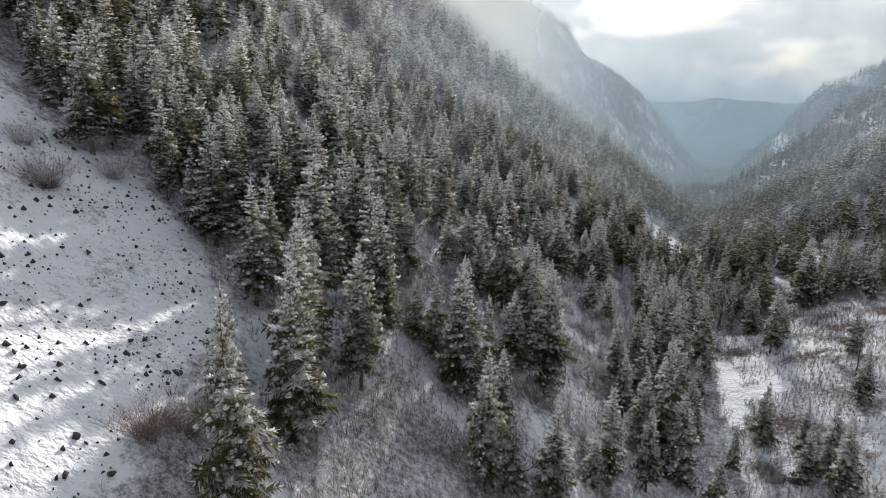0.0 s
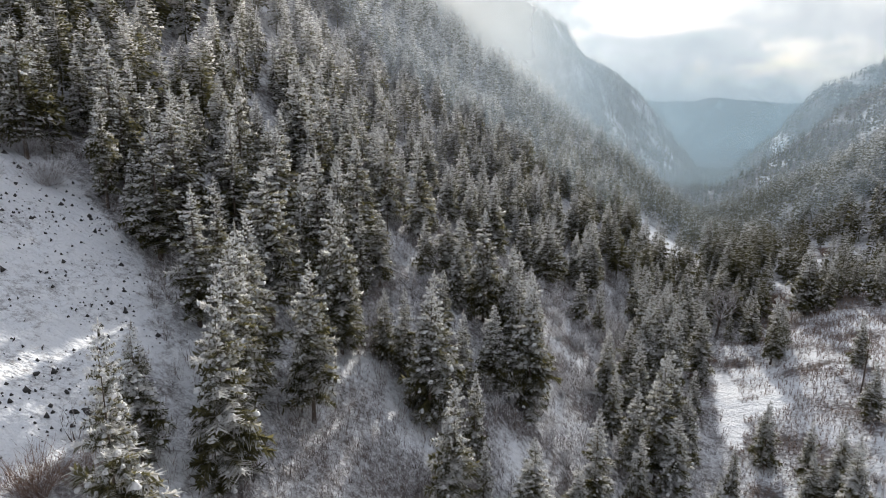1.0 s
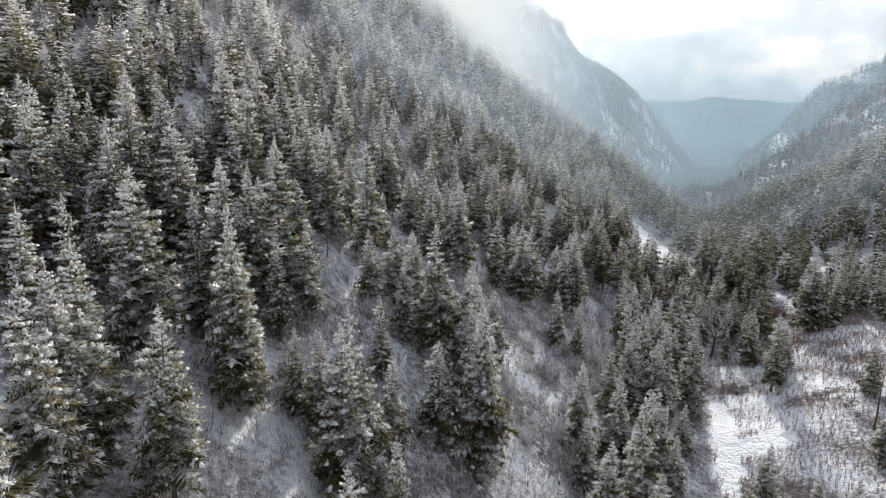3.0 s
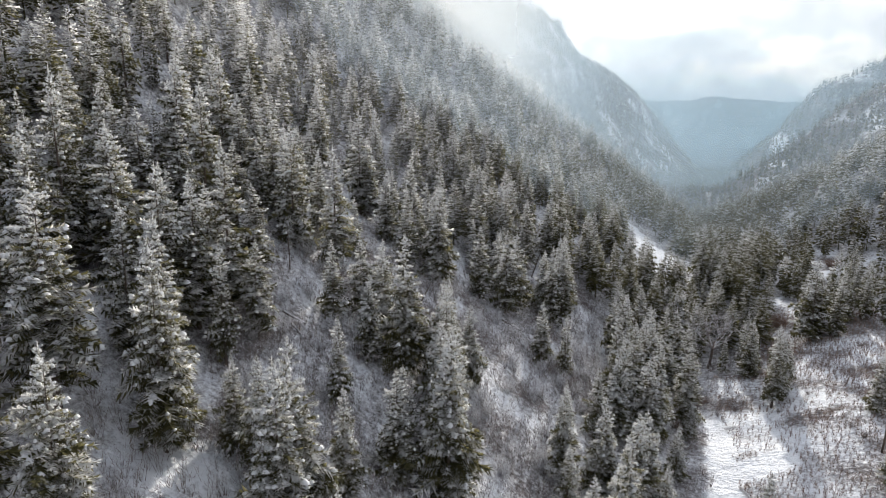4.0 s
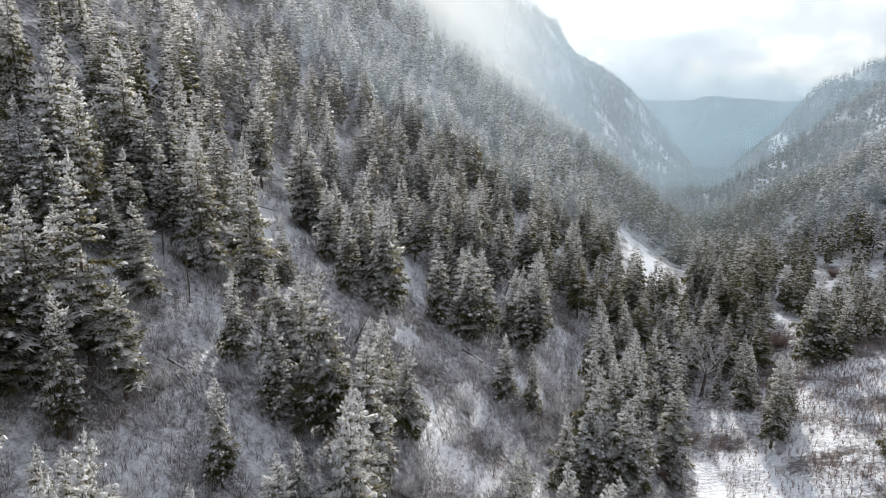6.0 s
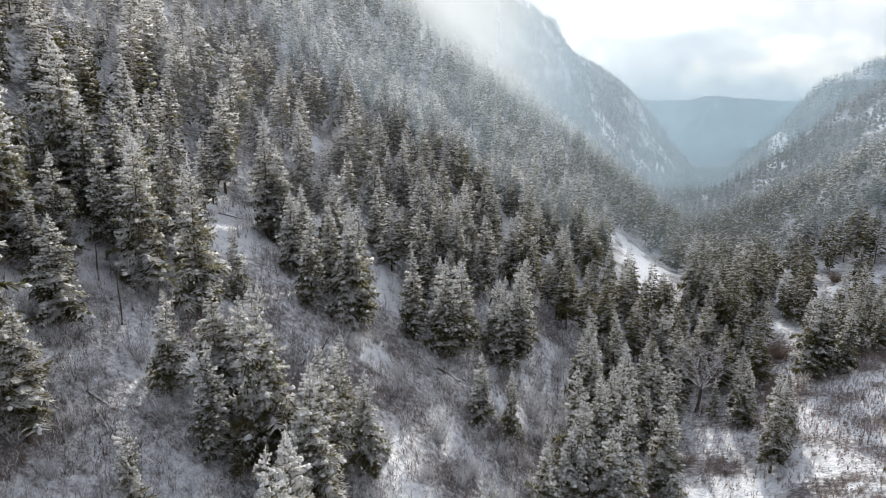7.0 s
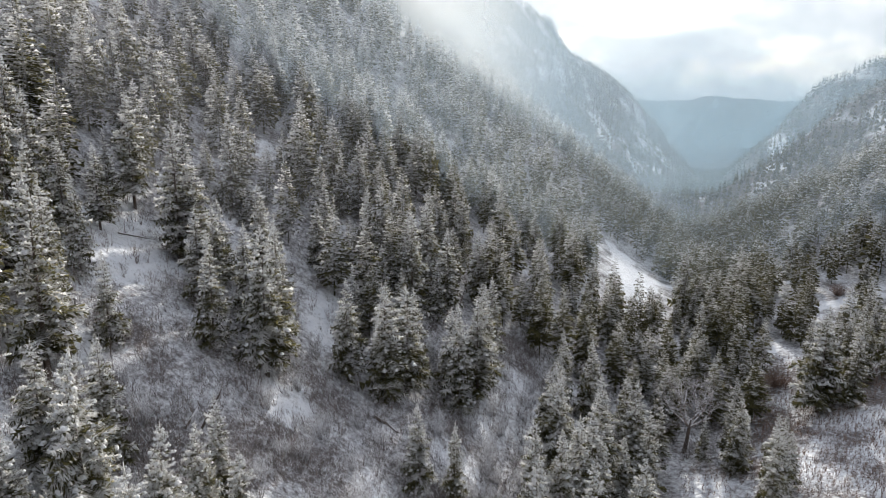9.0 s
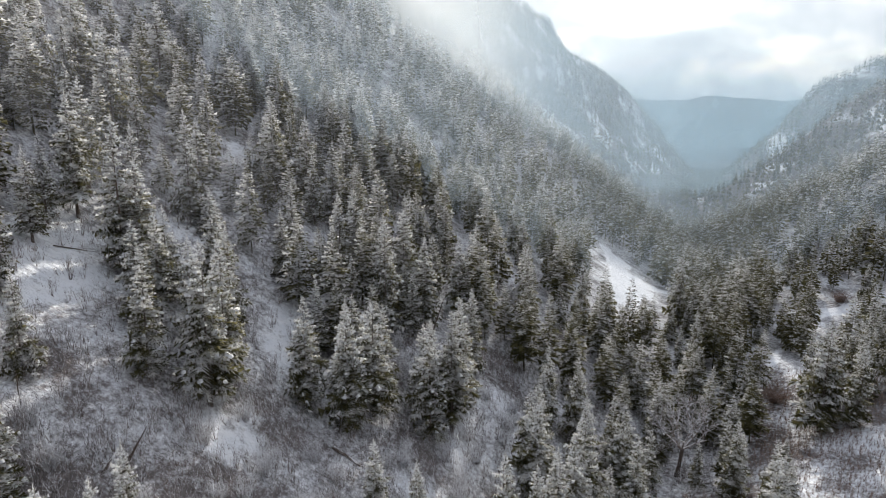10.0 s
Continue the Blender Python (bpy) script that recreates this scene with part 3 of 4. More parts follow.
def build_ground():
    xs = axis_steps(-75, 150, 1.15, -4300, 4300)
    ys = axis_steps(30, 260, 1.15, -1500, 4700)
    gx, gy = np.meshgrid(xs, ys)
    gz = ground(gx, gy)
    nx, ny = len(xs), len(ys)
    k = (np.arange(ny - 1)[:, None] * nx + np.arange(nx - 1)[None, :]).ravel()
    tris = np.concatenate([np.stack([k, k + 1, k + nx + 1], 1), np.stack([k, k + nx + 1, k + nx], 1)])
    me = bulk_mesh("ground", np.stack([gx.ravel(), gy.ravel(), gz.ravel()], 1), tris, SNOW_GROUND)
    cover = me.attributes.new("litter", "FLOAT", "POINT")
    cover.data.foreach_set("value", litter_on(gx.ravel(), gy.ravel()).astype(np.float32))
    me.polygons.foreach_set("use_smooth", [True] * len(me.polygons))
    tagged(new("ground", me), "snow-covered mountain valley floor and steep slopes", "ground", kind="structure")


build_ground()


# ---- conifers ----
def spray(rng, origin, ang, length, lift, droop, width, twigs_a_side, out):
    """One bough: a drooping spine with pointed twigs all round it. out: vertices, triangles, how far out each vertex lies, spines."""
    verts, faces, tips, spines = out
    dx, dy = math.cos(ang), math.sin(ang)

    def at(s):
        return np.array([origin[0] + dx * length * s, origin[1] + dy * length * s, origin[2] + length * (lift * s - droop * s * s * (1 - 0.3 * s * s))])
    side = np.array([-dy, dx, 0.0])
    n = twigs_a_side
    load = rng.uniform(-0.42, 0.34)
    # twigs to both sides, and some that hang below or stand up from the spine
    for row, (across, rise) in enumerate(((-1, 0), (1, 0), (0.3, -0.8), (-0.3, 0.55))):
        count = n if row < 2 else max(1, n // 2)
        for i in range(count):
            s0 = 0.10 + 0.82 * (i + rng.uniform(0, 0.4)) / count
            a, b = at(s0), at(min(1.0, s0 + 0.85 / count))
            w = width * length * (0.62 + 0.55 * s0) * (1.15 - 0.75 * s0 ** 3) * rng.uniform(0.65, 1.35) * (1.0 if row < 2 else 0.8)
            fwd = at(min(1, s0 + 0.2)) - at(s0)
            fwd /= np.linalg.norm(fwd)
            tilt = rise + (rng.uniform(-0.45, 0.12) if row < 2 else rng.uniform(-0.2, 0.2))
            tip = 0.5 * (a + b) + (across * side * rng.uniform(0.8, 1.1) + np.array([0, 0, tilt])) * w + fwd * w * rng.uniform(0.3, 0.9)
            k = len(verts)
            verts += [a, b, tip]
            on = load + (-0.30 if row == 2 else 0.12)
            tips += [0.22 + 0.45 * s0 + on, 0.22 + 0.45 * s0 + on, 0.42 + 0.50 * s0 + on]
            faces.append((k, k + 1, k + 2) if across > 0 else (k, k + 2, k + 1))
    k = len(verts)
    a, tip = at(0.84), at(1.1)
    verts += [a + side * 0.06 * length, a - side * 0.06 * length, tip]
    tips += [0.7 + load, 0.7 + load, 0.95 + load]
    faces.append((k, k + 1, k + 2))
    spines.append((at, side, length))


def snow_pad(rng, at, side, length, width, verts, faces):
    """A rounded lump of snow lying along the outer half of a bough."""
    s0 = rng.uniform(0.25, 0.94)
    s1 = min(1.10, s0 + rng.uniform(0.10, 0.26))
    w = min(0.32, length * width * rng.uniform(0.35, 1.2) + 0.05)
    mid = 0.5 * (s0 + s1)
    k = len(verts)
    ring = 7
    verts.append(at(mid) + np.array([0, 0, 0.07 + 0.30 * w]))
    spin = rng.uniform(0, 1)
    for reach, rise in ((0.60, 0.04 + 0.14 * w), (1.0, -0.03 - 0.55 * w)):
        for j in range(ring):
            a = 2 * math.pi * (j + spin) / ring
            q = reach * rng.uniform(0.55, 1.4)
            p = at(mid + 0.5 * (s1 - s0) * math.cos(a) * q) + side * math.sin(a) * w * q
            verts.append(p + np.array([0, 0, rise]))
    for j in range(ring):
        n = (j + 1) % ring
        faces.append((k, k + 1 + j, k + 1 + n))
        faces.append((k + 1 + j, k + 1 + ring + j, k + 1 + ring + n, k + 1 + n))


def trunk_mesh(name, rng, h, r0, sides=7, rings=6):
    verts, faces = [], []
    bend = rng.uniform(-0.02, 0.02, 2) * h
    for i in range(rings + 1):
        s = i / rings
        r = r0 * (1 - s) ** 1.2 + 0.01
        if i == 0:
            r *= 1.25
        z = -0.8 + (h + 0.8) * s
        for j in range(sides):
            a = 2 * math.pi * j / sides
            verts.append((bend[0] * s * s + r * math.cos(a), bend[1] * s * s + r * math.sin(a), z))
    for i in range(rings):
        for j in range(sides):
            a, b = i * sides + j, i * sides + (j + 1) % sides
            faces.append((a, b, b + sides, a + sides))
    return mesh_of(name, verts, faces, BARK, True)


def conifer_parts(seed, h=20.0, radius=3.6, bare=0.1, twigs_a_side=4, boughs=250, snowy=0.5, width=0.3):
    """Meshes of a fir h metres high: trunk, crown, snow on the boughs."""
    rng = np.random.default_rng(seed)
    out = ([], [], [], [])
    gaps = [(rng.uniform(0, 2 * math.pi), rng.uniform(bare, 0.85)) for _ in range(5)]
    lobes, turn = rng.uniform(0.08, 0.2), rng.uniform(0, 6.28)
    whorls = 21
    for i in range(boughs):
        # boughs grow in loose whorls, closer together towards the top
        tier = (i * whorls // boughs + rng.normal(0.5, 0.3)) / whorls
        s = min(max(bare + (1 - bare) * tier, bare), 0.985)
        ang = i * 2.399963 + rng.normal(0, 0.3)
        if any(abs(math.remainder(ang - g, 2 * math.pi)) < 0.5 and abs(s - z) < 0.05 for g, z in gaps):
            continue
        prof = (1 - s) ** 0.78 * (0.66 + 0.34 * smooth(bare - 0.02, bare + 0.20, s)) + 0.02
        prof *= 1 + lobes * math.sin(2 * ang + turn + 11 * s) + lobes * math.sin(3 * ang - 17 * s)
        length = radius * float(prof) * rng.uniform(0.55, 1.2)
        if rng.random() < 0.08:
            length *= 1.25
        low = 1 - s
        spray(rng, (0, 0, h * s), ang, length, rng.uniform(-0.05, 0.22) + 0.45 * s * s, 0.14 + 0.34 * low * rng.uniform(0.5, 1.3), width, twigs_a_side, out)
    verts, faces, tips, pads = out
    k = len(verts)
    verts += [np.array(p) for p in ((0.10, 0, h * 0.95), (-0.06, 0.09, h * 0.95), (-0.06, -0.09, h * 0.95), (0, 0, h * 1.02))]
    faces += [(k, k + 1, k + 3), (k + 1, k + 2, k + 3), (k + 2, k, k + 3)]
    tips += [0.5, 0.5, 0.5, 1.0]
    # snow cover falls off down the crown, least on the lowest boughs
    tips = [t - 0.42 + 0.66 * min(1.0, v[2] / h) for t, v in zip(tips, verts)]
    crown = mesh_of("crown", verts, faces, NEEDLES)
    set_tips(crown, tips)
    sv, sf = [], []
    for at, side, length in pads:
        for _ in range(4):
            if rng.random() < snowy * (1.5 - 0.16 * length) * (0.35 + 0.8 * at(0.5)[2] / h) and length > 0.3:
                snow_pad(rng, at, side, length, 0.10, sv, sf)
    snow = mesh_of("snow_load", sv, sf, SNOW, True)
    return trunk_mesh("trunk", rng, h * 0.93, 0.013 * h), crown, snow


TREE_KINDS = [
    dict(seed=11, radius=3.9, bare=0.05, snowy=0.50),
    dict(seed=12, radius=3.5, bare=0.07, snowy=0.45),
    dict(seed=13, radius=4.3, bare=0.08, snowy=0.55),
    dict(seed=14, radius=3.2, bare=0.12, snowy=0.40),
    dict(seed=15, radius=4.0, bare=0.14, snowy=0.38),
    dict(seed=16, radius=3.7, bare=0.04, snowy=0.60),
]
# how finely a fir is built: those that the way passes close by, those a little farther, the rest
DETAIL = [dict(boughs=380, twigs_a_side=13, width=0.31), dict(boughs=300, twigs_a_side=9, width=0.33), dict(boughs=250, twigs_a_side=7, width=0.35)]
FIRST = {}


def fir(x, y, h, kind=0, wide=1.0, turn=0.0, label="tall green fir with snow on its boughs"):
    """A fir tree standing on the slope: trunk, crown and the snow that it carries."""
    z = float(ground(x, y)) - 0.15
    k = h / 20.0
    d = float(from_line(x, y, (0, 30), (52, 105)))
    close = 0 if d < 42 else 1 if d < 85 else 2
    m = pose(x, y, z, 0, 0, turn) @ Matrix.Diagonal((k * wide, k * wide, k, 1))
    if (kind, close) not in FIRST:
        root = new("fir_tree")
        trunk, crown, snow = conifer_parts(h=20.0, **TREE_KINDS[kind], **DETAIL[close])
        part("trunk", trunk, root, "dark scaly bark")
        part("crown", crown, root, "drooping green boughs")
        tagged(part("snow_load", snow, root, "white snow on the boughs"), kind="stuff")
        root.matrix_basis = m
        FIRST[(kind, close)] = root
        ob = root
    else:
        src = FIRST[(kind, close)]
        ob = copy_thing(src, m @ Matrix.Diagonal([1 / s for s in src.scale] + [1]))
    return tagged(ob, label, "tree", "firs on the slope")


# ---- the forest: far trees in bulk ----
def mid_tree(seed, n):
    """A fir for the middle distance, as arrays, one metre high."""
    rng = np.random.default_rng(seed)
    out = ([], [], [], [])
    bare, wide = rng.uniform(0.06, 0.2), rng.uniform(0.162, 0.212)
    for i in range(n):
        s = bare + (1 - bare) * (i + rng.random()) / n
        length = wide * ((1 - s) ** 0.76 * (0.6 + 0.4 * float(smooth(bare, bare + 0.2, s))) + 0.02) * rng.uniform(0.6, 1.25)
        spray(rng, (0, 0, s), i * 2.399963 + rng.normal(0, 0.3), length, rng.uniform(0.0, 0.22) + 0.4 * s * s, 0.16 + 0.34 * (1 - s), 0.32 if n > 120 else 0.42, 4 if n > 120 else 2, out)
    V, F, tips, _ = out
    k = len(V)
    for j in range(3):
        V.append(np.array([0.009 * math.cos(2.1 * j), 0.009 * math.sin(2.1 * j), -0.05]))
    V.append(np.array([0, 0, 1.01]))
    F += [(k, k + 1, k + 3), (k + 1, k + 2, k + 3), (k + 2, k, k + 3)]
    V = np.array(V)
    return V, np.array(F), np.array(tips + [0.0, 0.0, 0.0, 0.3]) - 0.42 + 0.66 * np.clip(V[:, 2], 0, 1)


def far_tree(seed):
    """A fir for the far slopes: ragged skirts one above another."""
    rng = np.random.default_rng(seed)
    V, F = [], []
    tiers, spokes = 3, 4
    for t in range(tiers):
        s = 0.10 + 0.72 * t / (tiers - 1)
        r = 0.19 * (1 - s) ** 0.85
        k = len(V)
        V.append((0, 0, min(1.0, s + 0.30)))
        for j in range(2 * spokes):
            a = math.pi * j / spokes + rng.normal(0, 0.12)
            q = r * (rng.uniform(0.85, 1.25) if j % 2 else rng.uniform(0.4, 0.65))
            V.append((q * math.cos(a), q * math.sin(a), s + rng.uniform(-0.05, 0.05) + (0.05 if j % 2 == 0 else 0)))
        for j in range(2 * spokes):
            F.append((k, k + 1 + j, k + 1 + (j + 1) % (2 * spokes)))
    V = np.array(V, float)
    return V, np.array(F), np.clip(np.hypot(V[:, 0], V[:, 1]) * 3.5, 0, 0.5)


def forest(name, shapes, places, mat, label):
    """All trees at places (x, y, height, width) in one mesh."""
    rng = np.random.default_rng(len(places))
    VV, FF, TT, base = [], [], [], 0
    for i, (x, y, z, h, w) in enumerate(places):
        V, F, T = shapes[i % len(shapes)]
        TT.append(T + rng.uniform(-0.16, 0.16))
        a = rng.uniform(0, 2 * math.pi)
        c, s = math.cos(a), math.sin(a)
        lean = rng.normal(0, 0.02, 2)
        P = np.empty_like(V)
        P[:, 0] = x + h * (w * (V[:, 0] * c - V[:, 1] * s) + lean[0] * V[:, 2])
        P[:, 1] = y + h * (w * (V[:, 0] * s + V[:, 1] * c) + lean[1] * V[:, 2])
        P[:, 2] = z + h * V[:, 2]
        VV.append(P)
        FF.append(F + base)
        base += len(V)
    me = bulk_mesh(name, np.concatenate(VV), np.concatenate(FF), mat)
    set_tips(me, np.concatenate(TT))
    return tagged(new(name, me), label, "forest", kind="stuff")


def scatter(rng, x0, x1, y0, y1, step):
    """Jittered places on a square lattice."""
    xs, ys = np.meshgrid(np.arange(x0, x1, step), np.arange(y0, y1, step))
    n = xs.size
    return xs.ravel() + rng.uniform(-0.48, 0.48, n) * step, ys.ravel() + rng.uniform(-0.48, 0.48, n) * step


def in_wedge(x, y, spread=0.74, margin=16.0):
    return np.abs(x - 0.02 * y) < spread * y + margin


def build_forest():
    rng = np.random.default_rng(5)
    placed = np.array([(x, y) for x, y, h in FIRS])
    names = ["tall green fir with clumps of snow on its boughs", "slender snow-dusted fir on the steep slope", "broad fir with drooping snow-laden boughs"]
    for i, (x, y, h) in enumerate(FIRS):
        kind = (i * 7 + int(x * 3)) % len(TREE_KINDS)
        stand = uv_of(x, y)[0] < 98 and uv_of(x, y)[1] > 42
        fir(x, y, h, kind, rng.uniform(0.88, 1.2) * (1.18 if stand else 0.85 if h > 16 and y < 60 else 1.0), 137.0 * i, names[0] if h > 13.5 else names[1])
    # the firs between them
    x, y = scatter(rng, -190, 290, 30, 480, 5.2)
    u, v = uv_of(x, y)
    keep = in_wedge(x, y) & ~in_strips(x, y, TREELESS) & ~in_strips(x, y, OPEN_BRUSH, 1.2) & ~in_strips(x, y, OPEN_SNOW, 1.2) & ~snowfield(x, y) & ~meadow(x, y) & ~bare_snow(x, y)
    keep &= (from_path(x, y, BANK) > 9) & (from_line(x, y, (104, 290), (88, 232)) > 12) & (np.hypot(x - 75, y - 162) > 9)
    keep &= (from_path(x, y, FAR_DRIFT) > 6) & (from_line(x, y, (147, 243), (124, 206)) > 3)
    thick = 0.66 + 0.8 * lattice_noise(x / 16, y / 16, 21)
    thick = np.where((u < 150) & (v < 42), thick * 0.34, thick)
    thick = np.where((v < 18) & (u > 95) & (u < 230), thick * 0.5, thick)
    thick = np.where((v < -45) & (u > 200), thick * 0.75, thick)
    edge = (u < 98) & (v > 42) & (v < 110)          # the dense stand beside the snowfield
    thick = np.where(edge, 0.9, thick)
    thick = np.where((v < 10) & (v > -45) & (u > 190) & (u < 330), 0.85, thick)
    thick = np.where((v < -8) & (u < np.where(v > -33, 196, 240)), 0.0, thick)      # the valley floor stays open
    keep &= rng.random(x.size) < thick
    gap = np.min(np.hypot(x[:, None] - placed[None, :, 0], y[:, None] - placed[None, :, 1]), axis=1)
    keep &= gap > np.where(edge, 2.4, 3.0)
    z = ground(x, y)
    keep &= ~((x < -8) & (x > -24) & (y < 52))       # only bushes on the foot of the snowfield
    keep &= z < 66 + 0.2 * np.hypot(x, y)       # the slope above stays out of sight
    ids = np.nonzero(keep)[0]
    ids = ids[np.argsort(np.hypot(x[ids] - 25, y[ids] - 95))]
    mid, back = [], []
    for n, i in enumerate(ids):
        h = float(np.clip(rng.normal(14.2, 3.2), 6, 20))
        if n < 340 - len(FIRS):
            fir(x[i], y[i], h, int(rng.integers(0, len(TREE_KINDS))), rng.uniform(0.88, 1.2), 91.0 * n, names[int(rng.integers(0, 3))])
        else:
            (mid if math.hypot(x[i] - 38, y[i] - 74) < 200 else back).append((x[i], y[i], z[i] - 0.3, h, rng.uniform(1.0, 1.4)))
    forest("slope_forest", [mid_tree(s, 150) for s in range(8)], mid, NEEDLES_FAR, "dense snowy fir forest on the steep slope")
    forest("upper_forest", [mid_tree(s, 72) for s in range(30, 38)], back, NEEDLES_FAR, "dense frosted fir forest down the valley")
    # far slopes
    x, y = scatter(rng, -620, 1150, 430, 1750, 6.6)
    u, v = uv_of(x, y)
    gully = lattice_noise(u / 60, v / 26, 22) + 0.6 * lattice_noise(u / 25, v / 11, 23)
    keep = in_wedge(x, y) & (np.hypot(x, y) > 470) & (u < 1700) & (rng.random(x.size) < np.where(v < -30, 0.95 + 1.0 * gully, 0.86 + 0.7 * gully))
    z = ground(x, y)
    keep &= (z < 62 + 0.19 * np.hypot(x, y)) | (v < 0)
    far = [(x[i], y[i], z[i] - 0.5, rng.uniform(6, 11.5), rng.uniform(0.9, 1.35)) for i in np.nonzero(keep)[0]]
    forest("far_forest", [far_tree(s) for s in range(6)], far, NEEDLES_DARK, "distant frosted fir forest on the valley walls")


build_forest()


# ---- brush ----
def shrub_shape(seed, stems, tall, spread, fine=1.0):
    """A leafless shrub as arrays: forking stems, thin blades of three sides left open."""
    rng = np.random.default_rng(seed)
    V, F = [], []

    def blade(a, b, w):
        d = rng.uniform(0, math.pi)
        e = np.array([math.cos(d), math.sin(d), 0]) * w * fine
        k = len(V)
        V.extend([a - e, a + e, b])
        F.append((k, k + 1, k + 2))
    for _ in range(stems):
        a = rng.uniform(0, 2 * math.pi)
        root = np.array([math.cos(a), math.sin(a), 0]) * rng.uniform(0, 0.25 * spread)
        lean = np.array([math.cos(a + rng.normal(0, 0.7)), math.sin(a + rng.normal(0, 0.7)), 0]) * spread * rng.uniform(0.2, 1.0)
        top = root + lean + np.array([0, 0, tall * rng.uniform(0.55, 1.1)])
        mid = root + 0.5 * (top - root) + rng.normal(0, 0.06, 3) * tall
        blade(root, mid, 0.030)
        blade(mid, top, 0.022)
        for _ in range(3):
            s = rng.uniform(0.3, 0.95)
            p = root + s * (top - root)
            q = p + np.array([rng.normal(0, 0.28), rng.normal(0, 0.28), rng.uniform(0.15, 0.45)]) * tall * 0.6
            blade(p, q, 0.018)
    return np.array(V), np.array(F)


def brush(name, shapes, places, mat, label):
    rng = np.random.default_rng(len(places))
    VV, FF, base = [], [], 0
    for i, (x, y, z, k) in enumerate(places):
        V, F = shapes[i % len(shapes)]
        a = rng.uniform(0, 2 * math.pi)
        c, s = math.cos(a), math.sin(a)
        P = np.stack([x + k * (V[:, 0] * c - V[:, 1] * s), y + k * (V[:, 0] * s + V[:, 1] * c), z + k * V[:, 2]], 1)
        VV.append(P)
        FF.append(F + base)
        base += len(V)
    me = bulk_mesh(name, np.concatenate(VV), np.concatenate(FF), mat)
    return tagged(new(name, me), label, "brush", kind="stuff")


def build_brush():
    rng = np.random.default_rng(9)
    x, y = scatter(rng, -60, 130, 35, 215, 1.05)
    u, v = uv_of(x, y)
    open_ground = in_strips(x, y, OPEN_BRUSH, 3.0)
    p = np.where(open_ground, 0.80 + 1.0 * lattice_noise(x / 7, y / 7, 24), 0.3) * np.where(v < 75, 1, 0.3)
    p = np.where(open_snow(x, y), 0.22, p)
    p *= 0.55 + 1.5 * np.clip(lattice_noise(x / 7, y / 7, 31) + 0.35, 0, 1)
    keep = in_wedge(x, y) & ~snowfield(x, y) & ~meadow(x, y) & ~bare_snow(x, y) & (rng.random(x.size) < p) & (u < 215)
    z = ground(x, y)
    places = [(x[i], y[i], z[i] - 0.1, rng.uniform(0.6, 1.5)) for i in np.nonzero(keep)[0]]
    brush("slope_brush", [shrub_shape(s, 10, 2.1, 0.9, 0.9) for s in range(8)], places, TWIGS, "leafless grey-brown brush dusted with snow")
    x, y = scatter(rng, 30, 175, 70, 222, 0.75)
    p = 0.42 + 1.4 * np.clip(lattice_noise(x / 8, y / 8, 32) + 0.3, 0, 1)
    keep = in_wedge(x, y) & meadow(x, y) & ~bare_snow(x, y) & (rng.random(x.size) < p)
    z = ground(x, y)
    places = [(x[i], y[i], z[i] - 0.05, rng.uniform(0.5, 1.2)) for i in np.nonzero(keep)[0]]
    brush("meadow_brush", [shrub_shape(s, 6, 1.2, 0.45) for s in range(20, 26)], places, RED_TWIGS, "dry brown stalks and willow shoots in the snow")


build_brush()


# ---- rocks, dead wood, bare shrubs and trees ----
def boulder_mesh(seed, rough=0.22):
    """A broken stone of about one metre."""
    rng = np.random.default_rng(seed)
    bm = bmesh.new()
    bmesh.ops.create_icosphere(bm, subdivisions=2, radius=0.5)
    cuts = rng.normal(size=(7, 3))
    cuts /= np.linalg.norm(cuts, axis=1)[:, None]
    for v in bm.verts:
        p = np.array(v.co)
        for c in cuts:
            d = p @ c - rough
            if d > 0:
                p = p - c * d
        v.co = Vector(p * (1.25, 1.0, 0.8))
    me = bpy.data.meshes.new("boulder")
    bm.to_mesh(me)
    bm.free()
    me.materials.append(STONE)
    return me


def tube(path, radii, sides=6):
    """A tapered round limb through the points of path."""
    verts, faces = [], []
    for i, (p, r) in enumerate(zip(path, radii)):
        a = Vector(path[max(i - 1, 0)])
        b = Vector(path[min(i + 1, len(path) - 1)])
        q = (b - a).to_track_quat("Z", "X")
        for j in range(sides):
            w = 2 * math.pi * j / sides
            verts.append(tuple(Vector(p) + q @ Vector((r * math.cos(w), r * math.sin(w), 0))))
    for i in range(len(path) - 1):
        for j in range(sides):
            a, b = i * sides + j, i * sides + (j + 1) % sides
            faces.append((a, b, b + sides, a + sides))
    faces.append(tuple(range(sides))[::-1])
    faces.append(tuple(range(len(verts) - sides, len(verts))))
    return verts, faces


def joined(pieces):
    V, F = [], []
    for v, f in pieces:
        k = len(V)
        V += v
        F += [tuple(i + k for i in g) for g in f]
    return V, F


def snow_strip(path, r):
    """Snow lying along the upper side of a fallen trunk."""
    V, F = [], []
    n = 10
    a, b = Vector(path[0]), Vector(path[1])
    side = (b - a).cross(Vector((0, 0, 1))).normalized()
    for i in range(n + 1):
        p = a.lerp(b, 0.05 + 0.88 * i / n)
        w = r * (0.7 + 0.35 * math.sin(2.3 * i))
        V += [tuple(p + side * w + Vector((0, 0, r * 0.6))), tuple(p + Vector((0, 0, r * 1.35 + 0.05))), tuple(p - side * w + Vector((0, 0, r * 0.6)))]
    for i in range(n):
        k = 3 * i
        F += [(k, k + 1, k + 4, k + 3), (k + 1, k + 2, k + 5, k + 4)]
    return V, F


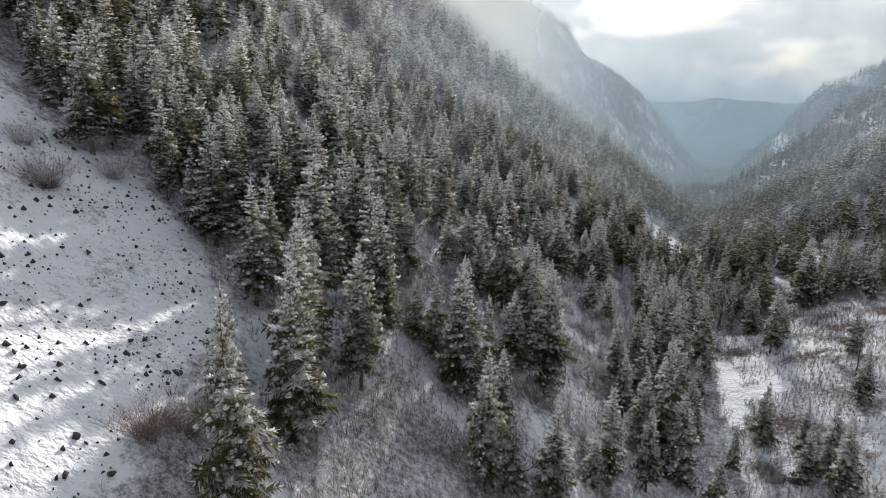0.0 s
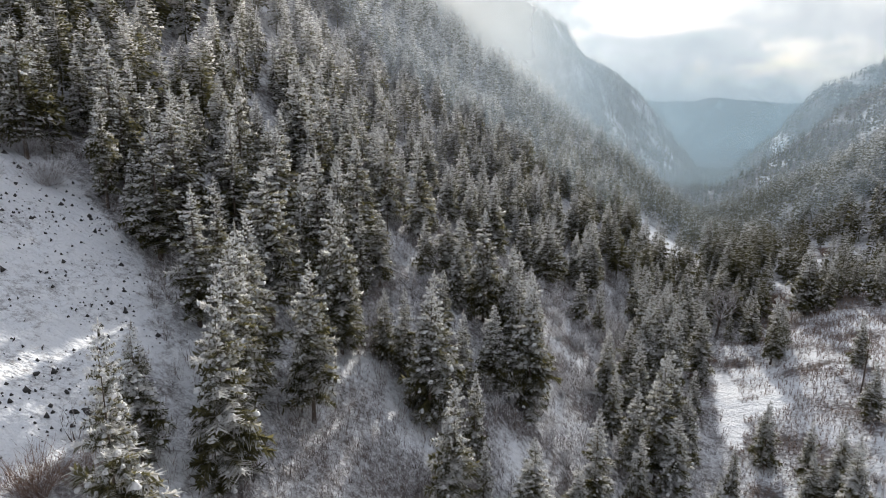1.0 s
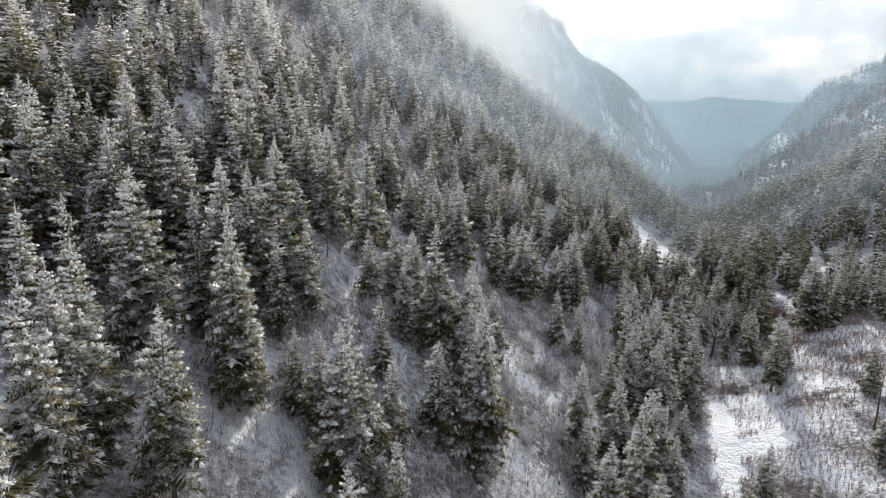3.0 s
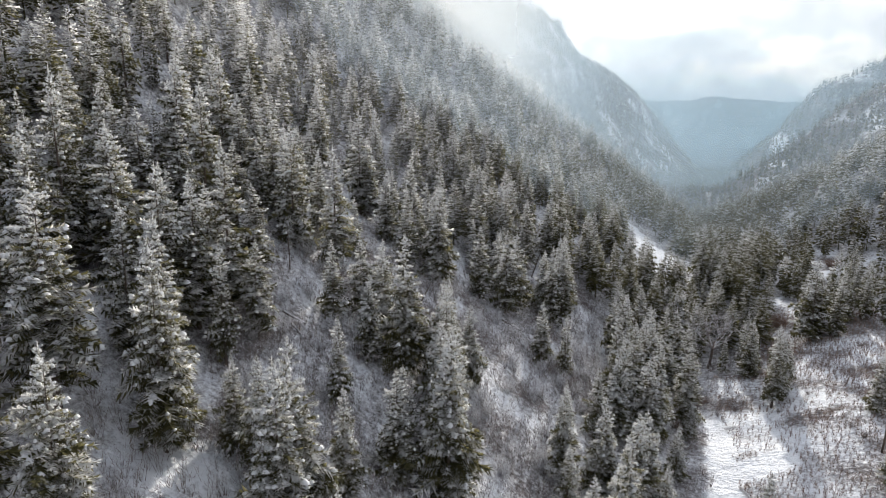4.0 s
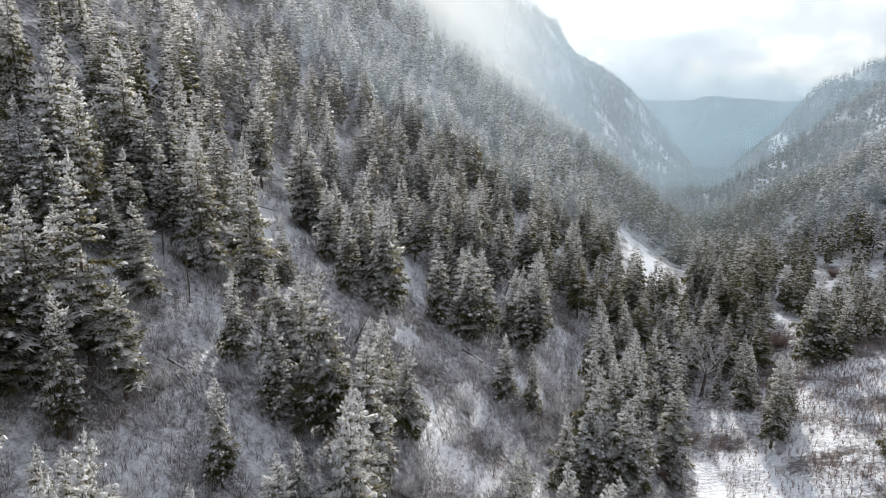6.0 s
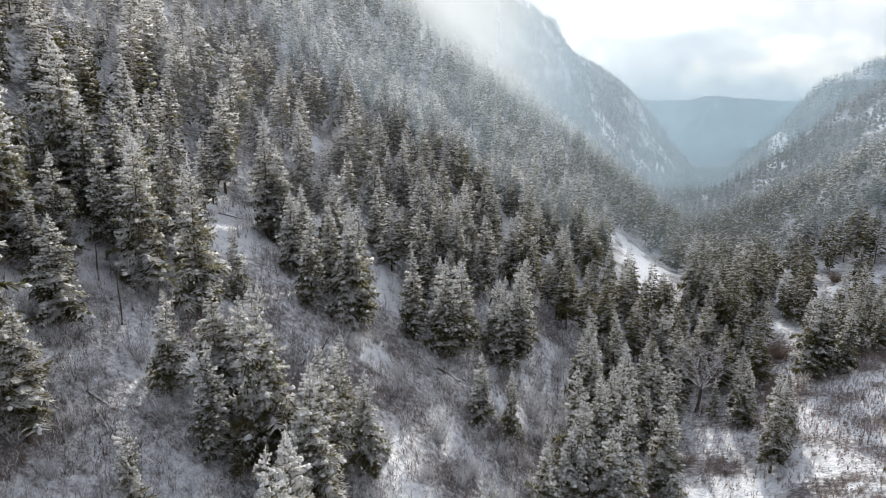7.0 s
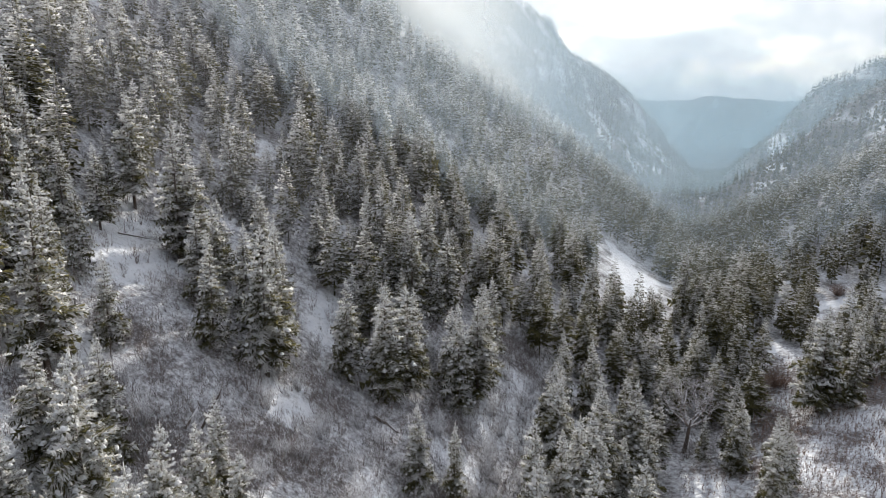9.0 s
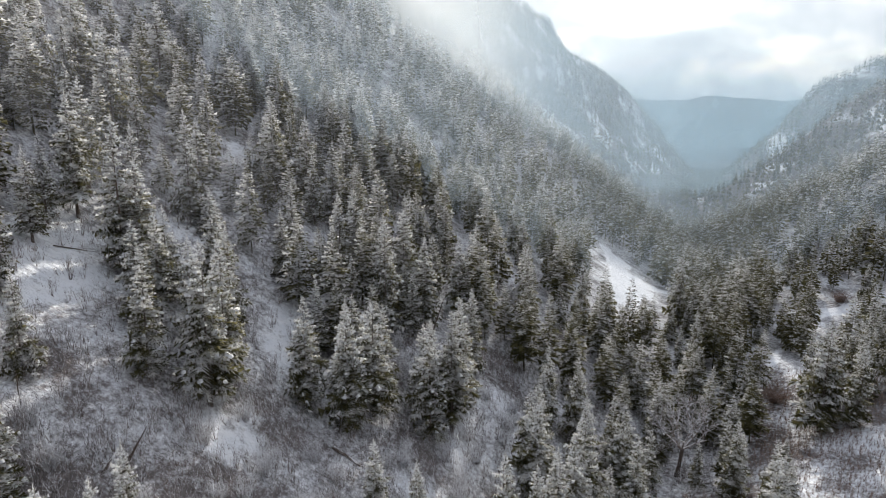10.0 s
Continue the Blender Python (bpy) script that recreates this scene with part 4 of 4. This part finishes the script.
def fallen_log(x0, y0, x1, y1, r, label, lift=0.0):
    """A dead trunk on the ground, or propped up at its far end by lift metres."""
    rng = np.random.default_rng(int(abs(x0 * 7 + y0)))
    a = Vector((x0, y0, float(ground(x0, y0)) + r * 0.5))
    b = Vector((x1, y1, float(ground(x1, y1)) + r * 0.5 + lift))
    root = new("fallen_log")
    root.location = a
    d = b - a
    path = [tuple(d * s + Vector(rng.normal(0, 0.05, 3))) for s in (0, 0.25, 0.5, 0.75, 1)]
    part("trunk", mesh_of("trunk", *tube(path, [r * q for q in (1.1, 0.95, 0.8, 0.62, 0.35)], 7), BARK, True), root)
    stubs = []
    for s in (0.35, 0.55, 0.7, 0.85):
        p = Vector(d * s)
        q = p + Vector((rng.normal(0, 0.5), rng.normal(0, 0.5), rng.uniform(0.1, 0.5)))
        stubs.append(tube([tuple(p), tuple(q)], [r * 0.25, 0.01], 4))
    part("branch_stub", mesh_of("branch_stub", *joined(stubs), BARK), root)
    part("snow_strip", mesh_of("snow_strip", *snow_strip([path[0], path[-1]], r), SNOW, True), root, "snow along the trunk")
    tagged(root, label, "log", "dead trunks")


def snag(x, y, h, r, lean=(0.0, 0.0), label="thin dead standing trunk, bare of bark and boughs"):
    root = new("dead_snag")
    root.location = (x, y, float(ground(x, y)) - 0.3)
    rng = np.random.default_rng(int(abs(x) * 13 + y))
    at = [Vector((lean[0] * s + rng.normal(0, 0.04), lean[1] * s + rng.normal(0, 0.04), h * s)) for s in (0, 0.3, 0.6, 0.85, 1)]
    part("trunk", mesh_of("trunk", *tube([tuple(p) for p in at], [r, r * 0.85, r * 0.65, r * 0.4, r * 0.12], 7), BARK, True), root)
    for i in range(7):
        s = rng.uniform(0.3, 0.95)
        p = Vector((lean[0] * s, lean[1] * s, h * s))
        a = rng.uniform(0, 6.28)
        q = p + Vector((math.cos(a), math.sin(a), rng.uniform(-0.2, 0.4))) * rng.uniform(0.3, 1.0)
        part("branch", mesh_of("branch", *tube([tuple(p), tuple(q)], [r * 0.22, 0.01], 4), BARK), root)
    tagged(root, label, "dead tree", "dead trunks")


def limbs(rng, start, way, length, r, depth, out):
    """A forking limb and all that grows from it."""
    way = way.normalized()
    bend = Vector(rng.normal(0, 0.16, 3))
    mid = start + way * length * 0.5 + bend * length * 0.3
    end = start + (way + bend * 0.8).normalized() * length
    out.append(tube([tuple(start), tuple(mid), tuple(end)], [r, r * 0.82, r * 0.62], 5 if depth > 1 else 3))
    if depth == 0:
        return
    for _ in range(3 if depth > 1 else 4):
        turn = Vector((rng.normal(0, 0.62), rng.normal(0, 0.62), rng.normal(0.25, 0.3)))
        limbs(rng, start.lerp(end, rng.uniform(0.55, 1.0)), way + turn, length * rng.uniform(0.55, 0.8), max(0.022, r * 0.58), depth - 1, out)


def bare_tree(x, y, h, seed, label, wood=None):
    """A leafless broadleaf tree: trunk and forking limbs."""
    rng = np.random.default_rng(seed)
    root = new("bare_tree")
    root.location = (x, y, float(ground(x, y)) - 0.2)
    fork = Vector((rng.normal(0, 0.2), rng.normal(0, 0.2), h * 0.34))
    part("trunk", mesh_of("trunk", *tube([(0, 0, 0), tuple(fork * 0.5 + Vector((0.08, 0, 0))), tuple(fork)], [0.026 * h, 0.020 * h, 0.017 * h], 8), BARK, True), root)
    for i in range(7 if wood else 5):
        a = (0.9 if wood else 1.3) * i + rng.uniform(-0.4, 0.4)
        out = []
        limbs(rng, fork, Vector((0.75 * math.cos(a), 0.75 * math.sin(a), 0.8)), h * 0.27, 0.012 * h, 4, out)
        part("limb", mesh_of("limb", *joined(out), wood or TWIGS), root, "forking twigs")
    tagged(root, label, "tree", "bare trees")


BUSH_SHAPES = {}


def bush(x, y, k, seed, mat, label, stems=26, tall=1.35, spread=1.5):
    """A leafless bush of many fine forking stems."""
    root = new("bush")
    root.matrix_basis = pose(x, y, float(ground(x, y)) - 0.1, 0, 0, 47.0 * seed) @ Matrix.Diagonal((k, k, k, 1))
    for i in range(3):
        key = (seed + i, stems, tall, mat.name)
        if key not in BUSH_SHAPES:
            V, F = shrub_shape(seed + i, 3 * stems, tall, spread, 0.42)
            BUSH_SHAPES[key] = bulk_mesh("crown", V, F, mat)
        tagged(part("crown", BUSH_SHAPES[key], root), kind="stuff")
    tagged(root, label, "bush", "leafless bushes")


def build_details():
    rng = np.random.default_rng(77)
    # stones of the scree that stick out of the snowfield
    x, y = scatter(rng, -70, -12, 34, 84, 0.55)
    u, v = uv_of(x, y)
    keep = snowfield(x, y) & (rng.random(x.size) < 0.24 + 0.6 * lattice_noise(x / 5, y / 5, 41) + 0.12 * smooth(48, 34, u))
    stones = [boulder_mesh(s) for s in range(5)]
    VV, FF, base = [], [], 0
    small = []
    for s in range(8):
        q = rng.normal(size=(6, 3))
        q /= np.linalg.norm(q, axis=1)[:, None]
        order = np.argsort(np.arctan2(q[:, 1], q[:, 0]))
        q = q[order] * (0.5, 0.5, 0.12)
        V = np.concatenate([q, [[0.05, 0, 0.55], [0, 0, -0.3]]])
        F = [(i, (i + 1) % 6, 6) for i in range(6)] + [((i + 1) % 6, i, 7) for i in range(6)]
        small.append((V, np.array(F)))
    for n, i in enumerate(np.nonzero(keep)[0]):
        V, F = small[n % 8]
        k = min(0.9, 0.16 + rng.exponential(0.17))
        a = rng.uniform(0, 6.28)
        c, s = math.cos(a), math.sin(a)
        P = np.stack([x[i] + k * (V[:, 0] * c - V[:, 1] * s), y[i] + k * (V[:, 0] * s + V[:, 1] * c), float(ground(x[i], y[i])) + k * V[:, 2]], 1)
        VV.append(P)
        FF.append(F + base)
        base += len(V)
    tagged(new("scree", bulk_mesh("scree", np.concatenate(VV), np.concatenate(FF), STONE)), "dark scree stones poking out of the snowfield", "scree", kind="stuff")
    # the larger blocks
    blocks = [(-22.9, 51.7, 1.1), (-23.6, 51.0, 0.8), (-26.3, 46.1, 0.9), (-27.6, 53.5, 0.7), (-34.3, 66.6, 0.6), (-43, 76.8, 0.7), (-31, 44, 0.9), (-29.5, 41, 0.8),
              (-36, 50, 0.8), (-33, 57, 0.6), (-25, 40, 0.9), (-38, 62, 0.7), (-41, 56, 0.9), (-22, 38.5, 0.8)]
    for n, (a, b, k) in enumerate(blocks):
        ob = new("boulder", stones[n % 5])
        ob.matrix_basis = pose(a, b, float(ground(a, b)) + 0.12 * k, 0, 0, 70 * n) @ Matrix.Diagonal((k, k * 0.7, k * 0.8, 1))
        tagged(ob, "dark angular boulder half sunk in the snow", "boulder", "boulders on the snowfield")
    for a, b, k in [(-13.5, 233.5, 5.5), (-11, 236, 3.6), (-17.4, 207, 4.0), (-15.8, 206, 2.6), (-22, 222, 4.2), (-2, 262, 5.0)]:
        ob = new("rock_outcrop", stones[int(a * a) % 5])
        ob.matrix_basis = pose(a, b, float(ground(a, b)) + 0.2 * k, 0, 0, 31 * a) @ Matrix.Diagonal((k * 1.3, k, k * 0.8, 1))
        tagged(ob, "dark rock outcrop among the firs", "rock", "outcrops")
    # dead wood
    fallen_log(26.3, 140.3, 29.4, 139.0, 0.2, "short fallen trunk in the snowy brush")
    fallen_log(-2.9, 102.1, -0.9, 100.6, 0.16, "short fallen trunk in the snowy brush")
    fallen_log(-7.5, 148.0, -4.3, 151.9, 0.07, "slim fallen trunk on open snow")
    fallen_log(-4.2, 103.4, -1.2, 102.2, 0.13, "curved broken bough lying in the snow", 0.8)
    fallen_log(10.3, 122.0, 10.9, 124.0, 0.16, "broken stump leaning uphill", 1.2)
    snag(83.0, 118.5, 9.8, 0.17, (0.5, 0.3))
    snag(36.2, 174.5, 8.6, 0.15, (3.0, 0.6), "dead trunk leaning against the firs")
    snag(11.3, 123.1, 4.0, 0.13, (2.0, 1.0), "pale broken trunk leaning uphill")
    snag(3.4, 123.3, 4.2, 0.08)
    snag(-5.4, 112.6, 6.5, 0.10)
    snag(-13.5, 105.5, 5.0, 0.10)
    snag(55.5, 173.0, 7.5, 0.16, (0.6, 0.0))
    snag(-10.2, 118.0, 6.0, 0.10)
    # broadleaf trees and bushes
    bare_tree(77.0, 167.5, 15.5, 3, "leafless broad-crowned tree with a forked trunk on the valley floor", TWIGS)
    for n, (a, b, h) in enumerate([(71, 186, 8.5), (63, 178, 7.5), (75, 171, 6.5), (68, 158, 6.0), (88, 190, 7.0), (60, 139, 5.0), (66, 166, 6.5)]):
        bare_tree(a, b, h, 10 + n, "small leafless tree among the firs")
    bush(-43.7, 70.0, 2.9, 50, TWIGS, "large frosted leafless bush on the snowfield", 34)
    bush(-41.6, 80.5, 2.6, 60, RIMED_TWIGS, "grey leafless bush at the snowfield's edge", 34)
    bush(-49.5, 75.5, 2.3, 70, RIMED_TWIGS, "grey leafless bush at the snowfield's edge", 30)
    bush(-46.0, 84.0, 2.4, 75, RIMED_TWIGS, "grey leafless bush at the snowfield's edge", 30)
    bush(-21.5, 43.0, 2.1, 80, RED_TWIGS, "reddish leafless bush below the scree", 30)
    bush(-19.5, 45.5, 1.9, 84, RED_TWIGS, "reddish leafless bush below the scree", 30)
    bush(155.0, 251.0, 2.4, 90, RED_TWIGS, "russet bush beside a snowdrift", 40)
    bush(16.5, 93.3, 1.7, 100, RED_TWIGS, "russet bush under a fir", 34)
    bush(103.0, 187.0, 2.2, 110, RED_TWIGS, "russet bush at the meadow's edge", 40)
    bush(66.0, 146.0, 1.8, 120, RED_TWIGS, "russet bush beside the trail", 34)
    bush(57.5, 132.0, 1.8, 130, RED_TWIGS, "russet bush beside the trail", 34)
    # tall shrubs on the open slopes
    x, y = scatter(rng, -16, 60, 84, 176, 4.2)
    keep = in_strips(x, y, OPEN_BRUSH, 0.5) & (rng.random(x.size) < 0.7)
    for n, i in enumerate(np.nonzero(keep)[0][:230]):
        bush(x[i], y[i], rng.uniform(1.2, 2.1), 200 + 3 * (n % 6), RIMED_TWIGS, "tall frosted leafless shrub on the snowy slope", 14, 1.5, 0.9)
    # low bushes between the meadow's stalks
    x, y = scatter(rng, 60, 150, 92, 200, 7.0)
    keep = meadow(x, y) & ~bare_snow(x, y) & in_wedge(x, y) & (rng.random(x.size) < 0.3)
    for n, i in enumerate(np.nonzero(keep)[0][:45]):
        bush(x[i], y[i], rng.uniform(0.7, 1.3), 230 + 3 * (n % 4), TWIGS, "low brown leafless bush in the snowy meadow", 20, 1.2, 1.2)
    # pools where the stream is open
    for a, b, k, t in [(55.0, 92.8, 2.0, 40), (56.8, 91.4, 1.4, 120), (61.8, 93.4, 1.8, 10)]:
        ring = [(k * (1 + 0.3 * math.sin(3 * q + a)) * math.cos(q), 0.6 * k * (1 + 0.25 * math.cos(2 * q + b)) * math.sin(q), 0) for q in np.linspace(0, 2 * math.pi, 22)[:-1]]
        ob = new("stream_pool", mesh_of("stream_pool", ring, [tuple(range(21))], WATER))
        zs = [float(ground(a + dx, b + dy)) for dx in (-1, 0, 1) for dy in (-1, 0, 1)]
        ob.matrix_basis = pose(a, b, max(zs) + 0.1, 0, 0, t)
        tagged(ob, "dark open water in the snow-covered stream", "water", kind="structure")


build_details()


# ---- mist, and sheets for haze ----
def mist_haze_sheet(x0, x1, y0, y1, z0, z1, thick, tint, label):
    """A sheet for drifting cloud or, by its tint, for distance haze, gently curved in plan."""
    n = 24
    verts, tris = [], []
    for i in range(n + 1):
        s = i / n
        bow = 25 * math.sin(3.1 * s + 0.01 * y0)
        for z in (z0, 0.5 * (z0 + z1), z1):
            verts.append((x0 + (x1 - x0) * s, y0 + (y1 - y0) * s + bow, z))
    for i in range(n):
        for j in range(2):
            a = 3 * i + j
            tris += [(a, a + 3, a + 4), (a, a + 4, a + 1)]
    me = bulk_mesh("mist_haze_sheet", verts, tris, material("mist", mist(thick, tint)))
    tagged(new("mist_haze_sheet", me), label, "mist", kind="stuff")


# the forest veils are added sheets that stand in for air haze
mist_haze_sheet(-220, 40, 150, 185, 30, 125, 0.05, (0.54, 0.56, 0.62), "thin sheet standing in for haze over the forest")
mist_haze_sheet(-260, 130, 225, 265, -10, 125, 0.24, (0.45, 0.555, 0.65), "thin sheet standing in for haze over the forest")
mist_haze_sheet(-300, 130, 340, 395, 10, 170, 0.44, (0.45, 0.555, 0.65), "thin sheet standing in for haze over the forest")
mist_haze_sheet(-130, 100, 370, 425, 50, 175, 0.55, (0.76, 0.74, 0.69), "sunlit wisp of cloud on the forested slope")
mist_haze_sheet(-300, 98, 500, 550, 60, 250, 0.70, (0.78, 0.76, 0.71), "sunlit cloud drifting out of a side canyon")
# from here on, sheets with the blue of distance haze put into their tint
mist_haze_sheet(70, 520, 285, 325, -25, 120, 0.20, (0.26, 0.33, 0.40), "thin tinted sheet as blue haze before the shaded valley side")
mist_haze_sheet(-420, 900, 415, 470, -60, 190, 0.40, (0.20, 0.26, 0.32), "tinted sheet as pale haze across the valley")
mist_haze_sheet(-420, 1200, 600, 680, -80, 230, 0.52, (0.14, 0.21, 0.265), "tinted sheet as blue haze in the valley")
mist_haze_sheet(-500, 1800, 1330, 1450, -150, 190, 0.50, (0.06, 0.11, 0.15), "tinted sheet as blue haze in the valley")
mist_haze_sheet(-700, 2900, 1900, 2000, -220, 180, 0.60, (0.08, 0.14, 0.185), "tinted sheet as blue haze in the far valley")
mist_haze_sheet(-900, 3800, 2500, 2650, -300, 330, 0.80, (0.15, 0.21, 0.255), "tinted sheet as blue haze in the far valley")
